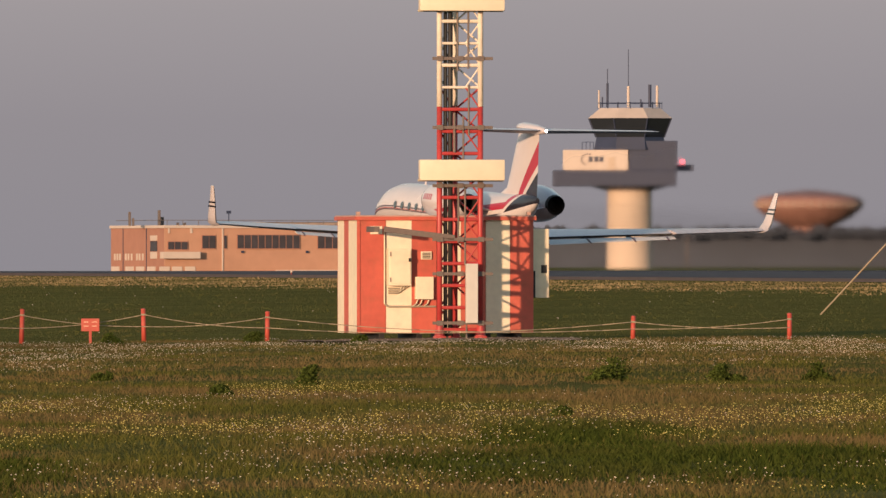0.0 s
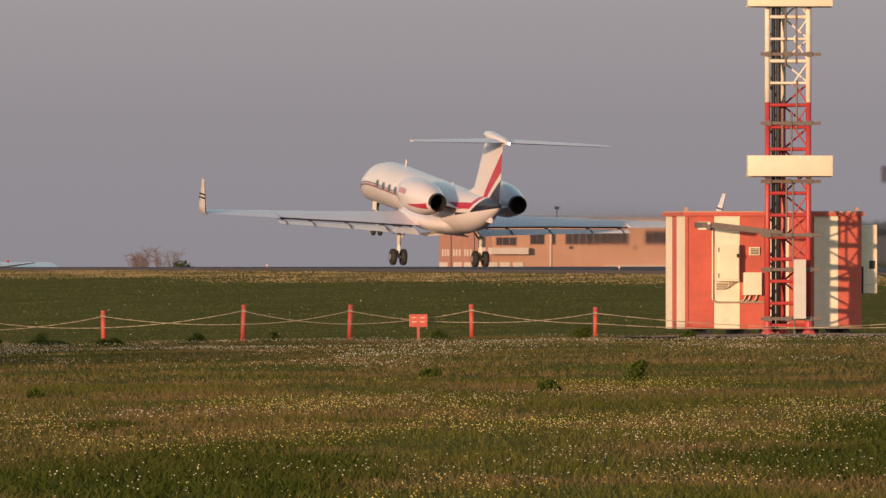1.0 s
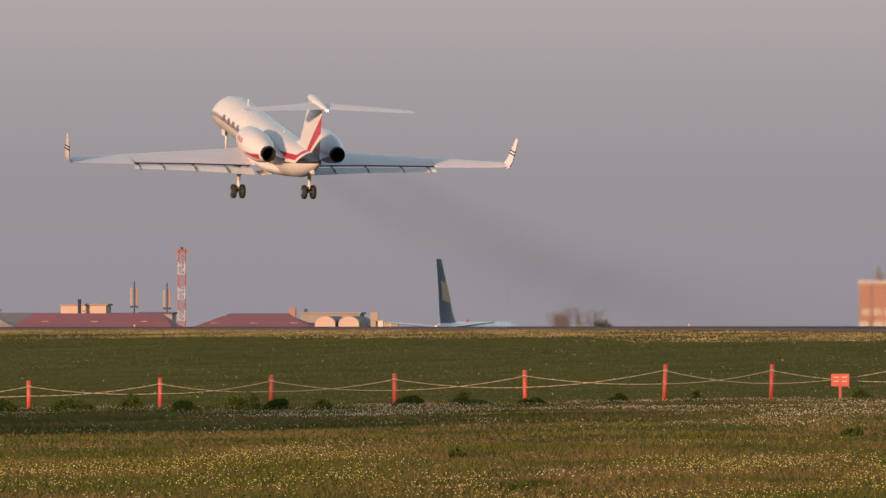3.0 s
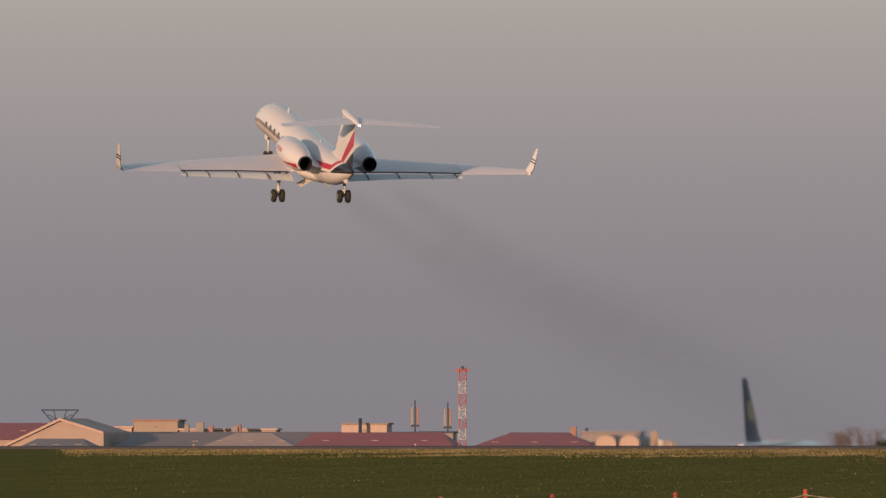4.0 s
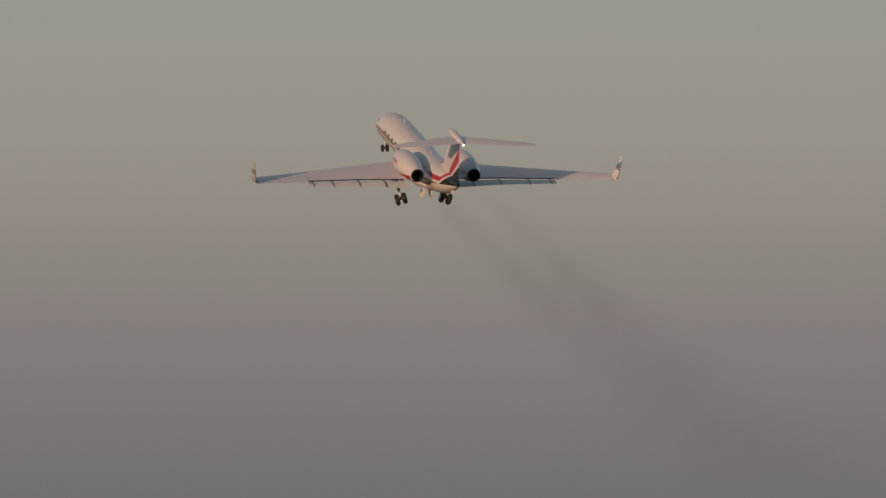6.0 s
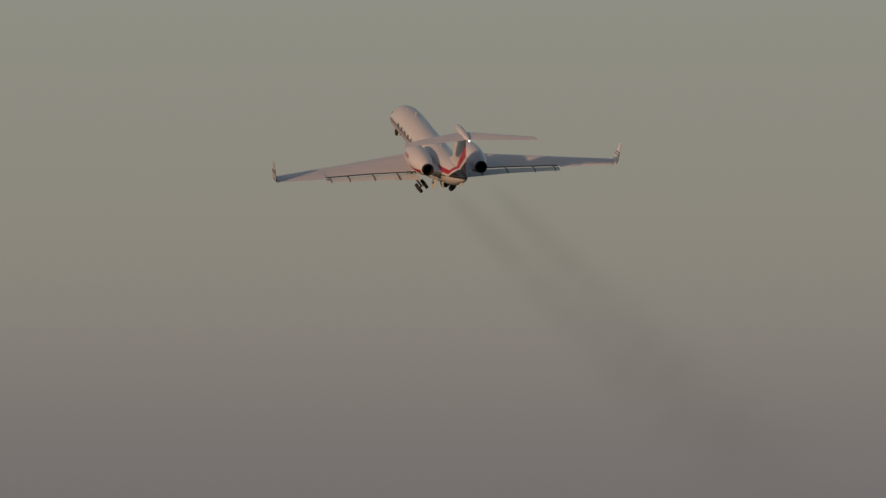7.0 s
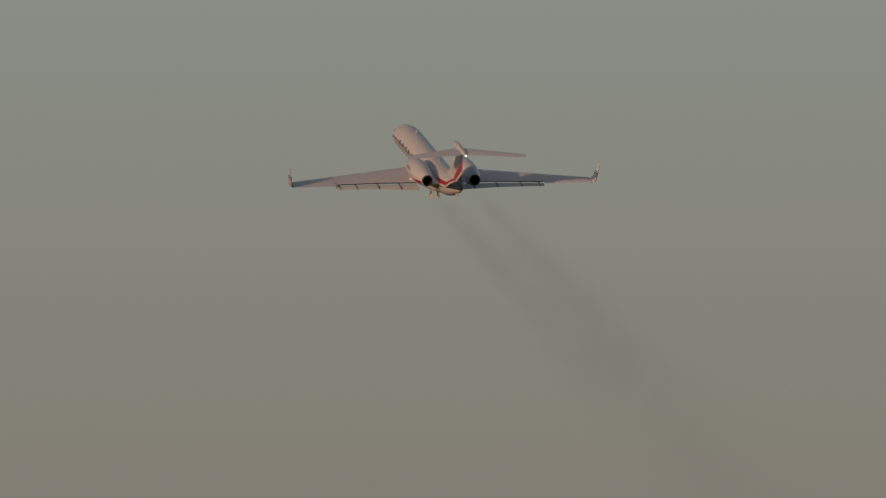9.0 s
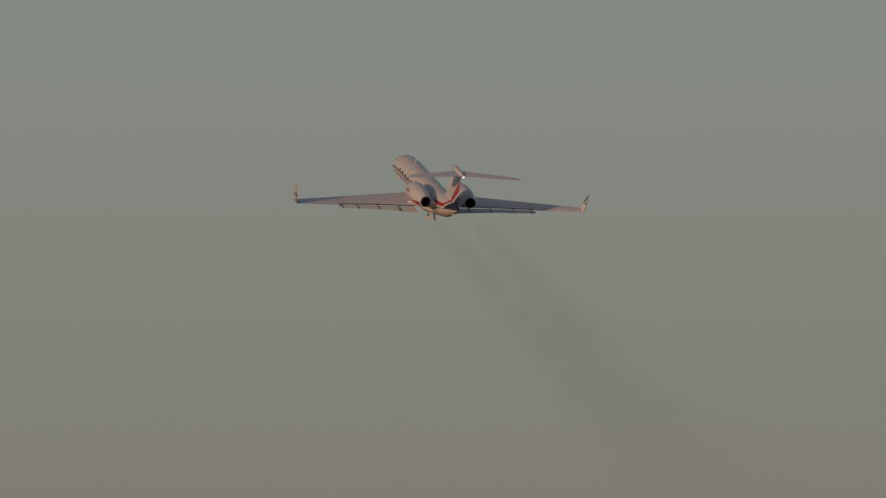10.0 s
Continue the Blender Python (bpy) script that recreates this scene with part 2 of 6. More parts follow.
def box(x0, y0, z0, x1, y1, z1, bevel=0.0, m=None):
    bm = bmesh.new()
    add_box(bm, x0, y0, z0, x1, y1, z1, m)
    if bevel:
        bmesh.ops.bevel(bm, geom=bm.edges[:], offset=bevel, segments=2, profile=0.6, affect="EDGES")
    return bm


def add_rod(bm, a, c, r0, r1=None, n=10, caps=True):
    a, c = Vector(a), Vector(c)
    r1 = r0 if r1 is None else r1
    q = (c - a).to_track_quat("Z", "Y").to_matrix()
    rings = []
    for p, r in ((a, r0), (c, r1)):
        rings.append([bm.verts.new(p + q @ Vector((r * math.cos(2 * math.pi * k / n), r * math.sin(2 * math.pi * k / n), 0))) for k in range(n)])
    for k in range(n):
        bm.faces.new((rings[0][k], rings[0][(k + 1) % n], rings[1][(k + 1) % n], rings[1][k]))
    if caps:
        bm.faces.new(rings[0][::-1])
        bm.faces.new(rings[1])


def rod(a, c, r0, r1=None, n=10):
    bm = bmesh.new()
    add_rod(bm, a, c, r0, r1, n)
    return bm


def path_tube(points, r, n=8):
    bm = bmesh.new()
    for a, c in zip(points, points[1:]):
        add_rod(bm, a, c, r, r, n)
    return bm


def loft(rings, caps=True, closed=True):
    """Skin through rings of equally many points."""
    bm = bmesh.new()
    vs = [[bm.verts.new(p) for p in ring] for ring in rings]
    n = len(vs[0])
    for a, c in zip(vs, vs[1:]):
        for k in range(n if closed else n - 1):
            bm.faces.new((a[k], a[(k + 1) % n], c[(k + 1) % n], c[k]))
    if caps:
        bm.faces.new(vs[0][::-1])
        bm.faces.new(vs[-1])
    bmesh.ops.recalc_face_normals(bm, faces=bm.faces[:])
    return bm


def oval(y, zc, rx, rz, n=40, xc=0.0):
    return [(xc + rx * math.cos(2 * math.pi * k / n), y, zc + rz * math.sin(2 * math.pi * k / n)) for k in range(n)]


def lathe(profile, n=32, m=None):
    """Turned body about the z axis from (radius, height) pairs."""
    bm = loft([[(r * math.cos(2 * math.pi * k / n), r * math.sin(2 * math.pi * k / n), z) for k in range(n)] for r, z in profile])
    if m:
        bmesh.ops.transform(bm, matrix=m, verts=bm.verts[:])
    return bm


def mesh_of(name, bm, material, smooth=None):
    me = bpy.data.meshes.new(name)
    if smooth is not None:
        for fc in bm.faces:
            fc.smooth = True
        for e in bm.edges:
            if len(e.link_faces) == 2 and e.calc_face_angle(0) > radians(smooth):
                e.smooth = False
    bm.to_mesh(me)
    bm.free()
    me.materials.append(material)
    return me


def tipped(bm):
    """Tailplane trimmed leading edge down."""
    hinge = Matrix.Translation((0, -11.3, 7.5))
    bmesh.ops.transform(bm, matrix=hinge @ Matrix.Rotation(radians(-2.5), 4, "X") @ hinge.inverted(), verts=bm.verts[:])
    return bm


def shaded_underside(ob, below):
    """The underside of a flying surface in a near-black that stands in for its shade."""
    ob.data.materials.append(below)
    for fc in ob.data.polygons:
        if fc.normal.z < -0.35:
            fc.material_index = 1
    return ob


def part(name, bm, material, parent, label="", smooth=None, m=None):
    ob = new(name, mesh_of(name, bm, material, smooth))
    ob.parent = parent
    if m:
        ob.matrix_basis = m
    if label:
        tagged(ob, label=label)
    return ob


def thing(name, m, label, category, group="", kind=""):
    ob = new(name)
    ob.matrix_basis = m
    ob.empty_display_size = 0.3
    return tagged(ob, label, category, group, kind)


def solid(name, bm, material, m, label, category="", group="", kind="", smooth=None):
    ob = new(name, mesh_of(name, bm, material, smooth))
    ob.matrix_basis = m
    return tagged(ob, label, category, group, kind)


def spot(u, v, y):
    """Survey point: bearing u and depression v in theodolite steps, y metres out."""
    return Vector((y * math.tan((u - 784) / UNIT), y, EYE + (LEVEL - v) * y / UNIT))


# ---------------------------------------------------------------- terrain
RUN = radians(17.1)            # the runway heads this far to the left of the y axis


def runway_frame(x, y):
    """Distance from the runway's centre line (towards the camera positive) and along it."""
    dy = y - 707
    return -math.cos(RUN) * x - math.sin(RUN) * dy, -math.sin(RUN) * x + math.cos(RUN) * dy


def ease(a, c, v):
    k = min(1.0, max(0.0, (v - a) / (c - a)))
    return k * k * (3 - 2 * k)


def ground_z(x, y):
    s, a = runway_frame(x, y)
    crown = 1.12 - 0.0006 * max(-300, min(1500, a))
    near = crown - (0.0022 + 0.00005 * max(0, min(200, -a))) * 40
    if s > 28:
        k = min(1.0, max(0.0, (102 - s) / 74))
        z = near * k - 0.13 * (1 - k)
        z += 0.012 * max(-32, min(0, x)) * ease(70, 115, s) * ease(120, 250, y)
        z += 0.05 * noise.noise((x * 0.25, y * 0.06, 0)) * ease(40, 60, s)
    elif s > -28:
        z = crown + (near - crown) * max(0.0, min(1.0, (s + 12) / 40))
    else:
        r = ease(-0.004, 0.005, x / max(y, 1)) if y > 0 else 0
        far = -3.7 * (1 - r) + 1.02 * r
        k = ease(-28, -260, s)
        z = crown * (1 - k) + far * k
    return z


def terrain():
    dist = [2, 20, 50] + list(np.arange(75, 130, 2.0)) + list(np.arange(130, 360, 3.0)) + list(np.arange(360, 800, 8.0)) + \
           list(np.arange(800, 1600, 25.0)) + list(np.arange(1600, 3000, 100.0)) + list(np.arange(3000, 4901, 380.0))
    ang = list(np.arange(-180, -14, 6.0)) + list(np.arange(-14, 5, 0.125)) + list(np.arange(5, 180, 6.0))
    verts = [(0, 0, 0)]
    faces = []
    na = len(ang)
    for d in dist:
        for b in ang:
            x, y = d * math.sin(radians(b)), d * math.cos(radians(b))
            verts.append((x, y, ground_z(x, y)))
    for k in range(na):
        faces.append((0, 1 + (k + 1) % na, 1 + k))
    for i in range(len(dist) - 1):
        p, q = 1 + i * na, 1 + (i + 1) * na
        for k in range(na):
            faces.append((p + k, p + (k + 1) % na, q + (k + 1) % na, q + k))
    me = bpy.data.meshes.new("ground")
    me.from_pydata(verts, [], faces)
    me.materials.append(M["turf"])
    for fc in me.polygons:
        fc.use_smooth = True
    tagged(new("ground", me), "uneven green airfield turf sloping up to the runway", "ground", kind="structure")


terrain()


def runway():
    bm = bmesh.new()
    rows = []
    for a in np.arange(-260, 1500, 20.0):
        row = []
        for s in (26, 18, 8, -4, -14, -26):
            x = -math.sin(RUN) * a - math.cos(RUN) * s
            y = 707 + math.cos(RUN) * a - math.sin(RUN) * s
            row.append(bm.verts.new((x, y, ground_z(x, y) + 0.13)))
        rows.append(row)
    for p, q in zip(rows, rows[1:]):
        for k in range(5):
            bm.faces.new((p[k], p[k + 1], q[k + 1], q[k]))
    edges = [e for e in bm.edges if e.is_boundary]
    ext = bmesh.ops.extrude_edge_only(bm, edges=edges)
    bmesh.ops.translate(bm, vec=(0, 0, -0.3), verts=[g for g in ext["geom"] if isinstance(g, bmesh.types.BMVert)])
    bmesh.ops.recalc_face_normals(bm, faces=bm.faces[:])
    solid("runway", bm, M["asphalt"], Matrix(), "dark grey asphalt runway seen edge-on", "runway", kind="structure")


runway()

# ---------------------------------------------------------------- equipment shelter
HUT_TURN = 11.0
HUT = pose(spot(633, 590, 320).x, 320, 0.03, 0, 0, HUT_TURN)


def shelter():
    hut = thing("equipment_shelter", HUT, "red and cream striped metal equipment shelter on skids in grass", "shelter")
    L, D, H = 3.97, 2.45, 2.50
    edges = [0.0, 0.64, 1.22, 1.78, 2.33, 2.89, 3.44, L]
    for k, (a, c) in enumerate(zip(edges, edges[1:])):
        part("wall_panel", box(a + 0.004, 0.0, -0.03, c - 0.004, 0.05, H, 0.006), M["red"] if k % 2 == 0 else M["white"], hut,
             "sun-bleached red panel" if k % 2 == 0 else "cream panel")
        part("wall_panel", box(a + 0.004, D - 0.05, -0.03, c - 0.004, D, H, 0.006), M["red"] if k % 2 == 0 else M["white"], hut)
    side = [0.05, 1.10, 1.65, D - 0.05]
    for k, (a, c) in enumerate(zip(side, side[1:])):
        for x in (0.0, L - 0.05):
            part("wall_panel", box(x, a + 0.004, -0.03, x + 0.05, c - 0.004, H, 0.006), M["white"] if k % 2 == 0 else M["red"], hut)
    part("corner_trim", box(-0.02, -0.02, -0.03, 0.05, 0.0, H, 0.004), M["red"], hut)
    part("roof", box(-0.05, -0.05, H, L + 0.05, D + 0.05, H + 0.08, 0.02), M["roof"], hut, "weathered brownish roof slab")
    part("roof_edge", box(-0.05, -0.065, H - 0.03, L + 0.05, -0.052, H + 0.05, 0.004), M["red"], hut)
    part("roof_edge", box(-0.065, -0.05, H - 0.03, -0.052, D + 0.05, H + 0.05, 0.004), M["red"], hut)
    part("floor_pan", box(0.03, 0.03, 0.0, L - 0.03, D - 0.03, 0.08), M["black"], hut)
    for x in (0.5, 1.35, 2.1, 2.9, 3.6):
        part("skid", box(x, 0.1, -0.20, x + 0.12, D - 0.1, 0.0, 0.01), M["black"], hut)
    for x in (0.02, L - 0.1):
        part("lifting_lug", box(x, 0.2, H + 0.08, x + 0.08, 0.34, H + 0.16, 0.01), M["roof"], hut)
    # fittings on the front wall
    cab = part("electrical_cabinet", box(0.66, -0.22, 1.02, 1.17, 0.0, 1.84, 0.012), M["white"], hut, "cream steel electrical cabinet")
    part("cabinet_door", box(0.70, -0.236, 1.06, 1.15, -0.222, 1.80, 0.006), M["white"], cab)
    part("latch", box(1.10, -0.26, 1.55, 1.16, -0.238, 1.63, 0.004), M["black"], cab)
    for z in (1.15, 1.72):
        part("hinge", rod((0.70, -0.235, z - 0.05), (0.70, -0.235, z + 0.05), 0.014), M["steel"], cab)
    part("junction_box", box(1.28, -0.18, 0.72, 1.68, 0.0, 1.22, 0.012), M["white"], hut, "cream junction box")
    vent = part("wall_vent", box(1.42, -0.05, 1.60, 1.66, 0.0, 1.78, 0.008), M["antenna"], hut)
    for k in range(4):
        part("louvre", box(1.45, -0.062, 1.625 + 0.035 * k, 1.63, -0.052, 1.645 + 0.035 * k), M["black"], vent)
    part("window_cover", box(0.28, -0.03, 2.16, 0.55, 0.0, 2.34, 0.006), M["white"], hut)
    part("conduit", path_tube([(0.60, -0.03, 2.2), (0.60, -0.03, 0.62), (0.68, -0.03, 0.56), (1.75, -0.03, 0.56)], 0.022), M["conduit"], hut)
    for k in range(3):
        z = 0.86 + 0.05 * k
        part("conduit", path_tube([(0.68, -0.05, z), (0.86 + 0.07 * k, -0.05, z), (0.95 + 0.07 * k, -0.05, z + 0.03), (0.98 + 0.07 * k, -0.08, 1.03)], 0.018), M["conduit"], hut)
    for x in (1.35, 1.45, 1.60):
        part("conduit", path_tube([(x, -0.06, 0.73), (x - 0.04, -0.06, 0.62), (x - 0.12, -0.04, 0.56)], 0.018), M["conduit"], hut)
    # cooling unit on the end wall
    ac = part("cooling_unit", box(L, 0.35, 0.75, L + 0.42, 1.25, 2.28, 0.02), M["white"], hut, "cream wall-mounted cooling unit")
    part("grille", box(L + 0.1, 0.325, 0.95, L + 0.34, 0.348, 1.15, 0.004), M["white"], ac)
    part("grille", box(L + 0.24, 0.325, 1.30, L + 0.36, 0.348, 1.48, 0.004), M["black"], ac)
    part("wall_bracket", box(L, 0.30, 0.75, L + 0.10, 0.345, 1.35, 0.004), M["black"], ac)


shelter()


def bare_earth():
    """Trodden brown soil round the shelter and the mast's foot, with an uneven edge."""
    soil = surface("trodden_soil", (0.26, 0.165, 0.10), 0.95, vary=0.25, grain=5, blotch=0.7, bump=1.0, bump_size=14, dirt=(0.12, 0.10, 0.05), dirt_amount=0.6)
    bm = bmesh.new()
    grid = []
    for i in range(37):
        f = i / 36
        x = -3.4 + 6.4 * f
        a = 311.5 + 2.2 * noise.noise((x * 0.9, 0, 1)) + 2.5 * (2 * f - 1) ** 4
        c = 321.5 - 1.5 * (2 * f - 1) ** 4
        grid.append([bm.verts.new((x, y, ground_z(x, y) + 0.03 + 0.025 * noise.noise((x * 2, y * 1.3, 2)))) for y in np.linspace(a, c, 12)])
    for p, q in zip(grid, grid[1:]):
        for k in range(11):
            bm.faces.new((p[k], q[k], q[k + 1], p[k + 1]))
    solid("bare_earth", bm, soil, Matrix(), "trodden brown earth round the equipment shelter", "ground", kind="structure")


bare_earth()


# ---------------------------------------------------------------- antenna mast before the shelter
def mast():
    y = 318.5
    base = spot(814, 603, y)
    top = thing("antenna_mast", pose(base.x, y, base.z, 0, 0, 8), "red and white lattice antenna mast with cream antenna boxes", "antenna mast")
    k = y / UNIT
    h = lambda v: (603 - v) * k                 # height over the base of a depression
    w = 0.455
    zr = h(189)
    corners = [(-w, 0.0), (w, 0.0), (0.0, 0.80)]
    z_top = h(-210)
    for x, yy in corners:
        part("leg", rod((x, yy, 0), (x, yy, zr), 0.062, n=12), M["mast_red"], top, "red leg", smooth=40)
        part("leg", rod((x, yy, zr), (x, yy, z_top), 0.062, n=12), M["mast_white"], top, "white leg", smooth=40)
        bm = box(x - 0.13, yy - 0.13, -0.05, x + 0.13, yy + 0.13, 0.10, 0.02)
        part("foot", bm, M["mast_red"], top)
        bm = bmesh.new()
        add_rod(bm, (x, yy, 0.08), (x, yy, 0.42), 0.12, 0.062, 12)
        part("foot", bm, M["mast_red"], top)
    z, step, n = 0.24, 0.485, 0
    while z < z_top - 0.1:
        mat = M["mast_red"] if z < zr - 0.02 else M["mast_white"]
        for (x0, y0), (x1, y1) in ((corners[0], corners[1]), (corners[1], corners[2]), (corners[2], corners[0])):
            part("rung", rod((x0, y0, z), (x1, y1, z), 0.030 if z > zr and n % 2 else 0.040, n=8), mat, top)
        a, c = (corners[1], corners[2]) if n % 2 else (corners[2], corners[1])
        part("diagonal", rod((a[0], a[1], z), (c[0], c[1], z + step), 0.022, n=6), mat, top)
        a, c = (corners[0], corners[2]) if n % 2 else (corners[2], corners[0])
        part("diagonal", rod((a[0], a[1], z), (c[0], c[1], z + step), 0.022, n=6), mat, top)
        if n % 2:
            part("diagonal", rod((0.12, -0.01, z), (w, -0.01, z + step), 0.018, n=6), mat, top)
        else:
            part("diagonal", rod((w, -0.01, z), (0.12, -0.01, z + step), 0.018, n=6), mat, top)
        z += step
        n += 1
    for v in (301.5, 1.5, -160):                 # antenna boxes
        z = h(v)
        ab = part("antenna_box", box(-0.94, -0.42, z - 0.23, 0.94, -0.12, z + 0.23, 0.025), M["antenna"], top, "cream antenna radome", smooth=40)
        part("edge_strip", box(-0.95, -0.10, z - 0.25, 0.95, -0.08, z - 0.2, 0.006), M["conduit"], ab)
        for x in (-0.45, 0.45):
            part("clamp", box(x - 0.05, -0.12, z - 0.28, x + 0.05, 0.05, z - 0.21, 0.006), M["steel"], ab)
    for v in (104, 226, 329, 424, 485, 572):     # cable support arms
        z = h(v)
        arm = part("support_arm", box(-0.62, -0.10, z - 0.035, 0.72, -0.06, z + 0.035, 0.006), M["steel"], top, "grey galvanised arm")
        for x in (-w, 0.0, w):
            part("clamp", box(x - 0.07, -0.125, z - 0.055, x + 0.07, -0.103, z + 0.055, 0.006), M["steel"], arm)
    part("coaxial_cable", rod((-0.31, 0.10, 0.1), (-0.31, 0.10, z_top), 0.045, n=8), M["black"], top, "black coaxial cable", smooth=40)
    part("coaxial_cable", rod((-0.20, 0.10, 0.1), (-0.20, 0.10, z_top), 0.055, n=8), M["black"], top, smooth=40)
    part("cable", rod((-0.13, -0.05, h(270)), (-0.13, -0.05, h(200)), 0.03, n=8), M["steel"], top)
    for x, a, c in ((-0.06, 126, 20), (0.18, 122, 20), (0.07, 283, 205), (0.19, 240, 150), (0.11, 470, 330), (0.14, 600, 570), (-0.04, 430, 330)):
        part("cable", rod((x, -0.04, h(a)), (x, -0.04, h(c)), 0.022, n=8), M["steel"], top)
    part("monitor_box", box(0.10, -0.30, h(572), 0.36, -0.12, h(467), 0.012), M["greybox"], top, "grey monitor enclosure")
    # arm that carries the cables over to the shelter
    part("cable_bridge", box(-1.98, -0.10, h(429), -0.40, 0.02, h(419), 0.01, pose(0, 0, 0, 0, 7, 0)), M["steel"], top, "grey cable bridge")
    part("cable_bridge", box(-1.90, 0.02, h(411), -1.78, 1.35, h(401), 0.01), M["steel"], top)


mast()


# ---------------------------------------------------------------- rope fence, sign, guy wire
def fence():
    spots = [(-1489, 624, 582), (-1275, 618, 575), (-1043, 616, 570), (-847, 611, 565), (-628, 614, 562), (-397, 605, 556), (-151, 597, 546),
             (38, 595, 546), (255, 597, 545), (473, 594, 550), (1120, 590, 558), (1397, 585, 553)]
    prev = None
    for u, v, vt in spots:
        y = 318.0
        p = spot(u, v, y)
        h = (v - vt) * y / UNIT
        z0 = ground_z(p.x, y) - 0.05
        h += p.z - z0 - 0.05
        ob = thing("fence_post", pose(p.x, y, z0, random.uniform(-2, 2), random.uniform(-2, 2), random.uniform(0, 90)),
                   "orange plastic fence post with straw-coloured rope tied to it", "fence post", "posts of the rope fence")
        part("post", rod((0, 0, 0), (0, 0, h), 0.054, 0.051, 14), M["orange"], ob, smooth=40)
        part("cap", lathe([(0.054, h), (0.056, h + 0.02), (0.026, h + 0.04)], 14), M["orange"], ob, smooth=50)
        part("band", lathe([(0.057, h - 0.12), (0.059, h - 0.10), (0.057, h - 0.08)], 14), M["rope"], ob)
        here = Vector((p.x, y - 0.06, z0 + h - 0.10))
        foot = Vector((p.x, y - 0.06, z0 + h * 0.52))
        if prev:
            span = (here.x - prev[0].x)
            for a, c, sag in ((prev[0], foot, 0.07), (prev[1], here, 0.07)):
                pts = []
                for k in range(13):
                    f = k / 12
                    q = a.lerp(c, f)
                    q.z -= 4 * sag * f * (1 - f) * (1 if span < 4 else 2.5)
                    pts.append(q)
                solid("fence_rope", path_tube(pts, 0.010, 6), M["rope"], Matrix(), "straw-coloured rope slung between orange posts", "rope", "ropes of the fence", smooth=60)
        prev = (here, foot)


fence()


def sign():
    p = spot(160, 600, 317.6)
    ob = thing("warning_sign", pose(p.x, p.y, ground_z(p.x, p.y) - 0.02), "small red warning sign on a short red post in the grass", "sign")
    h = spot(160, 564, 317.6).z - ground_z(p.x, p.y)
    part("post", box(-0.03, 0, 0, 0.03, 0.05, h, 0.005), M["orange"], ob)
    bd = part("board", box(-0.20, -0.02, h - 0.26, 0.20, 0.0, h + 0.02, 0.008), M["orange"], ob, "red sign board")
    for x0, x1, z in ((-0.14, -0.04, -0.05), (0.04, 0.14, -0.05), (-0.14, -0.04, -0.14), (0.04, 0.14, -0.14)):
        part("line_of_writing", box(x0, -0.024, h + z - 0.012, x1, -0.021, h + z), M["antenna"], bd)


sign()


def guy_wire():
    a, c = spot(1466, 542, 316), spot(1700, 290, 316)
    solid("guy_wire", rod(a - (c - a) * 0.06, c, 0.018, n=8), M["rope"], Matrix(), "taut straw-coloured guy wire running up from the grass", "guy wire", smooth=60)


guy_wire()


# ---------------------------------------------------------------- business jet
def airfoil(chord, thick, n=12):
    """Section from the leading edge back over the top and forward under the belly: (distance aft, height)."""
    up, dn = [], []
    for k in range(n + 1):
        f = 0.5 * (1 - math.cos(math.pi * k / n))
        th = 5 * thick * (0.2969 * math.sqrt(f) - 0.126 * f - 0.3516 * f * f + 0.2843 * f ** 3 - 0.1036 * f ** 4)
        up.append((f * chord, th * chord * 1.1))
        dn.append((f * chord, -th * chord * 0.9))
    return up + dn[-2:0:-1]


def wing_rings(stations, thick, side):
    """Stations: (span x, leading-edge y, z, chord, thickness factor)."""
    return [[(side * x, le - a, z + hgt) for a, hgt in airfoil(ch, thick * tf)] for x, le, z, ch, tf in stations]


def wing_line(x):
    """Leading edge y, trailing edge y and z of the wing at the span x."""
    f = (x - 1.0) / 12.8
    le = 5.2 - 7.5 * f
    te = -1.75 - 0.35 * min(1, (x - 1.0) / 4.5) if x < 5.5 else -2.1 - 2.0 * (x - 5.5) / 8.3
    return le, te, 1.97 + 0.59 * f + 0.08 * f * f


JET = thing("business_jet", Matrix(), "white twin-engine business jet with red and navy tail stripes taking off", "aircraft")


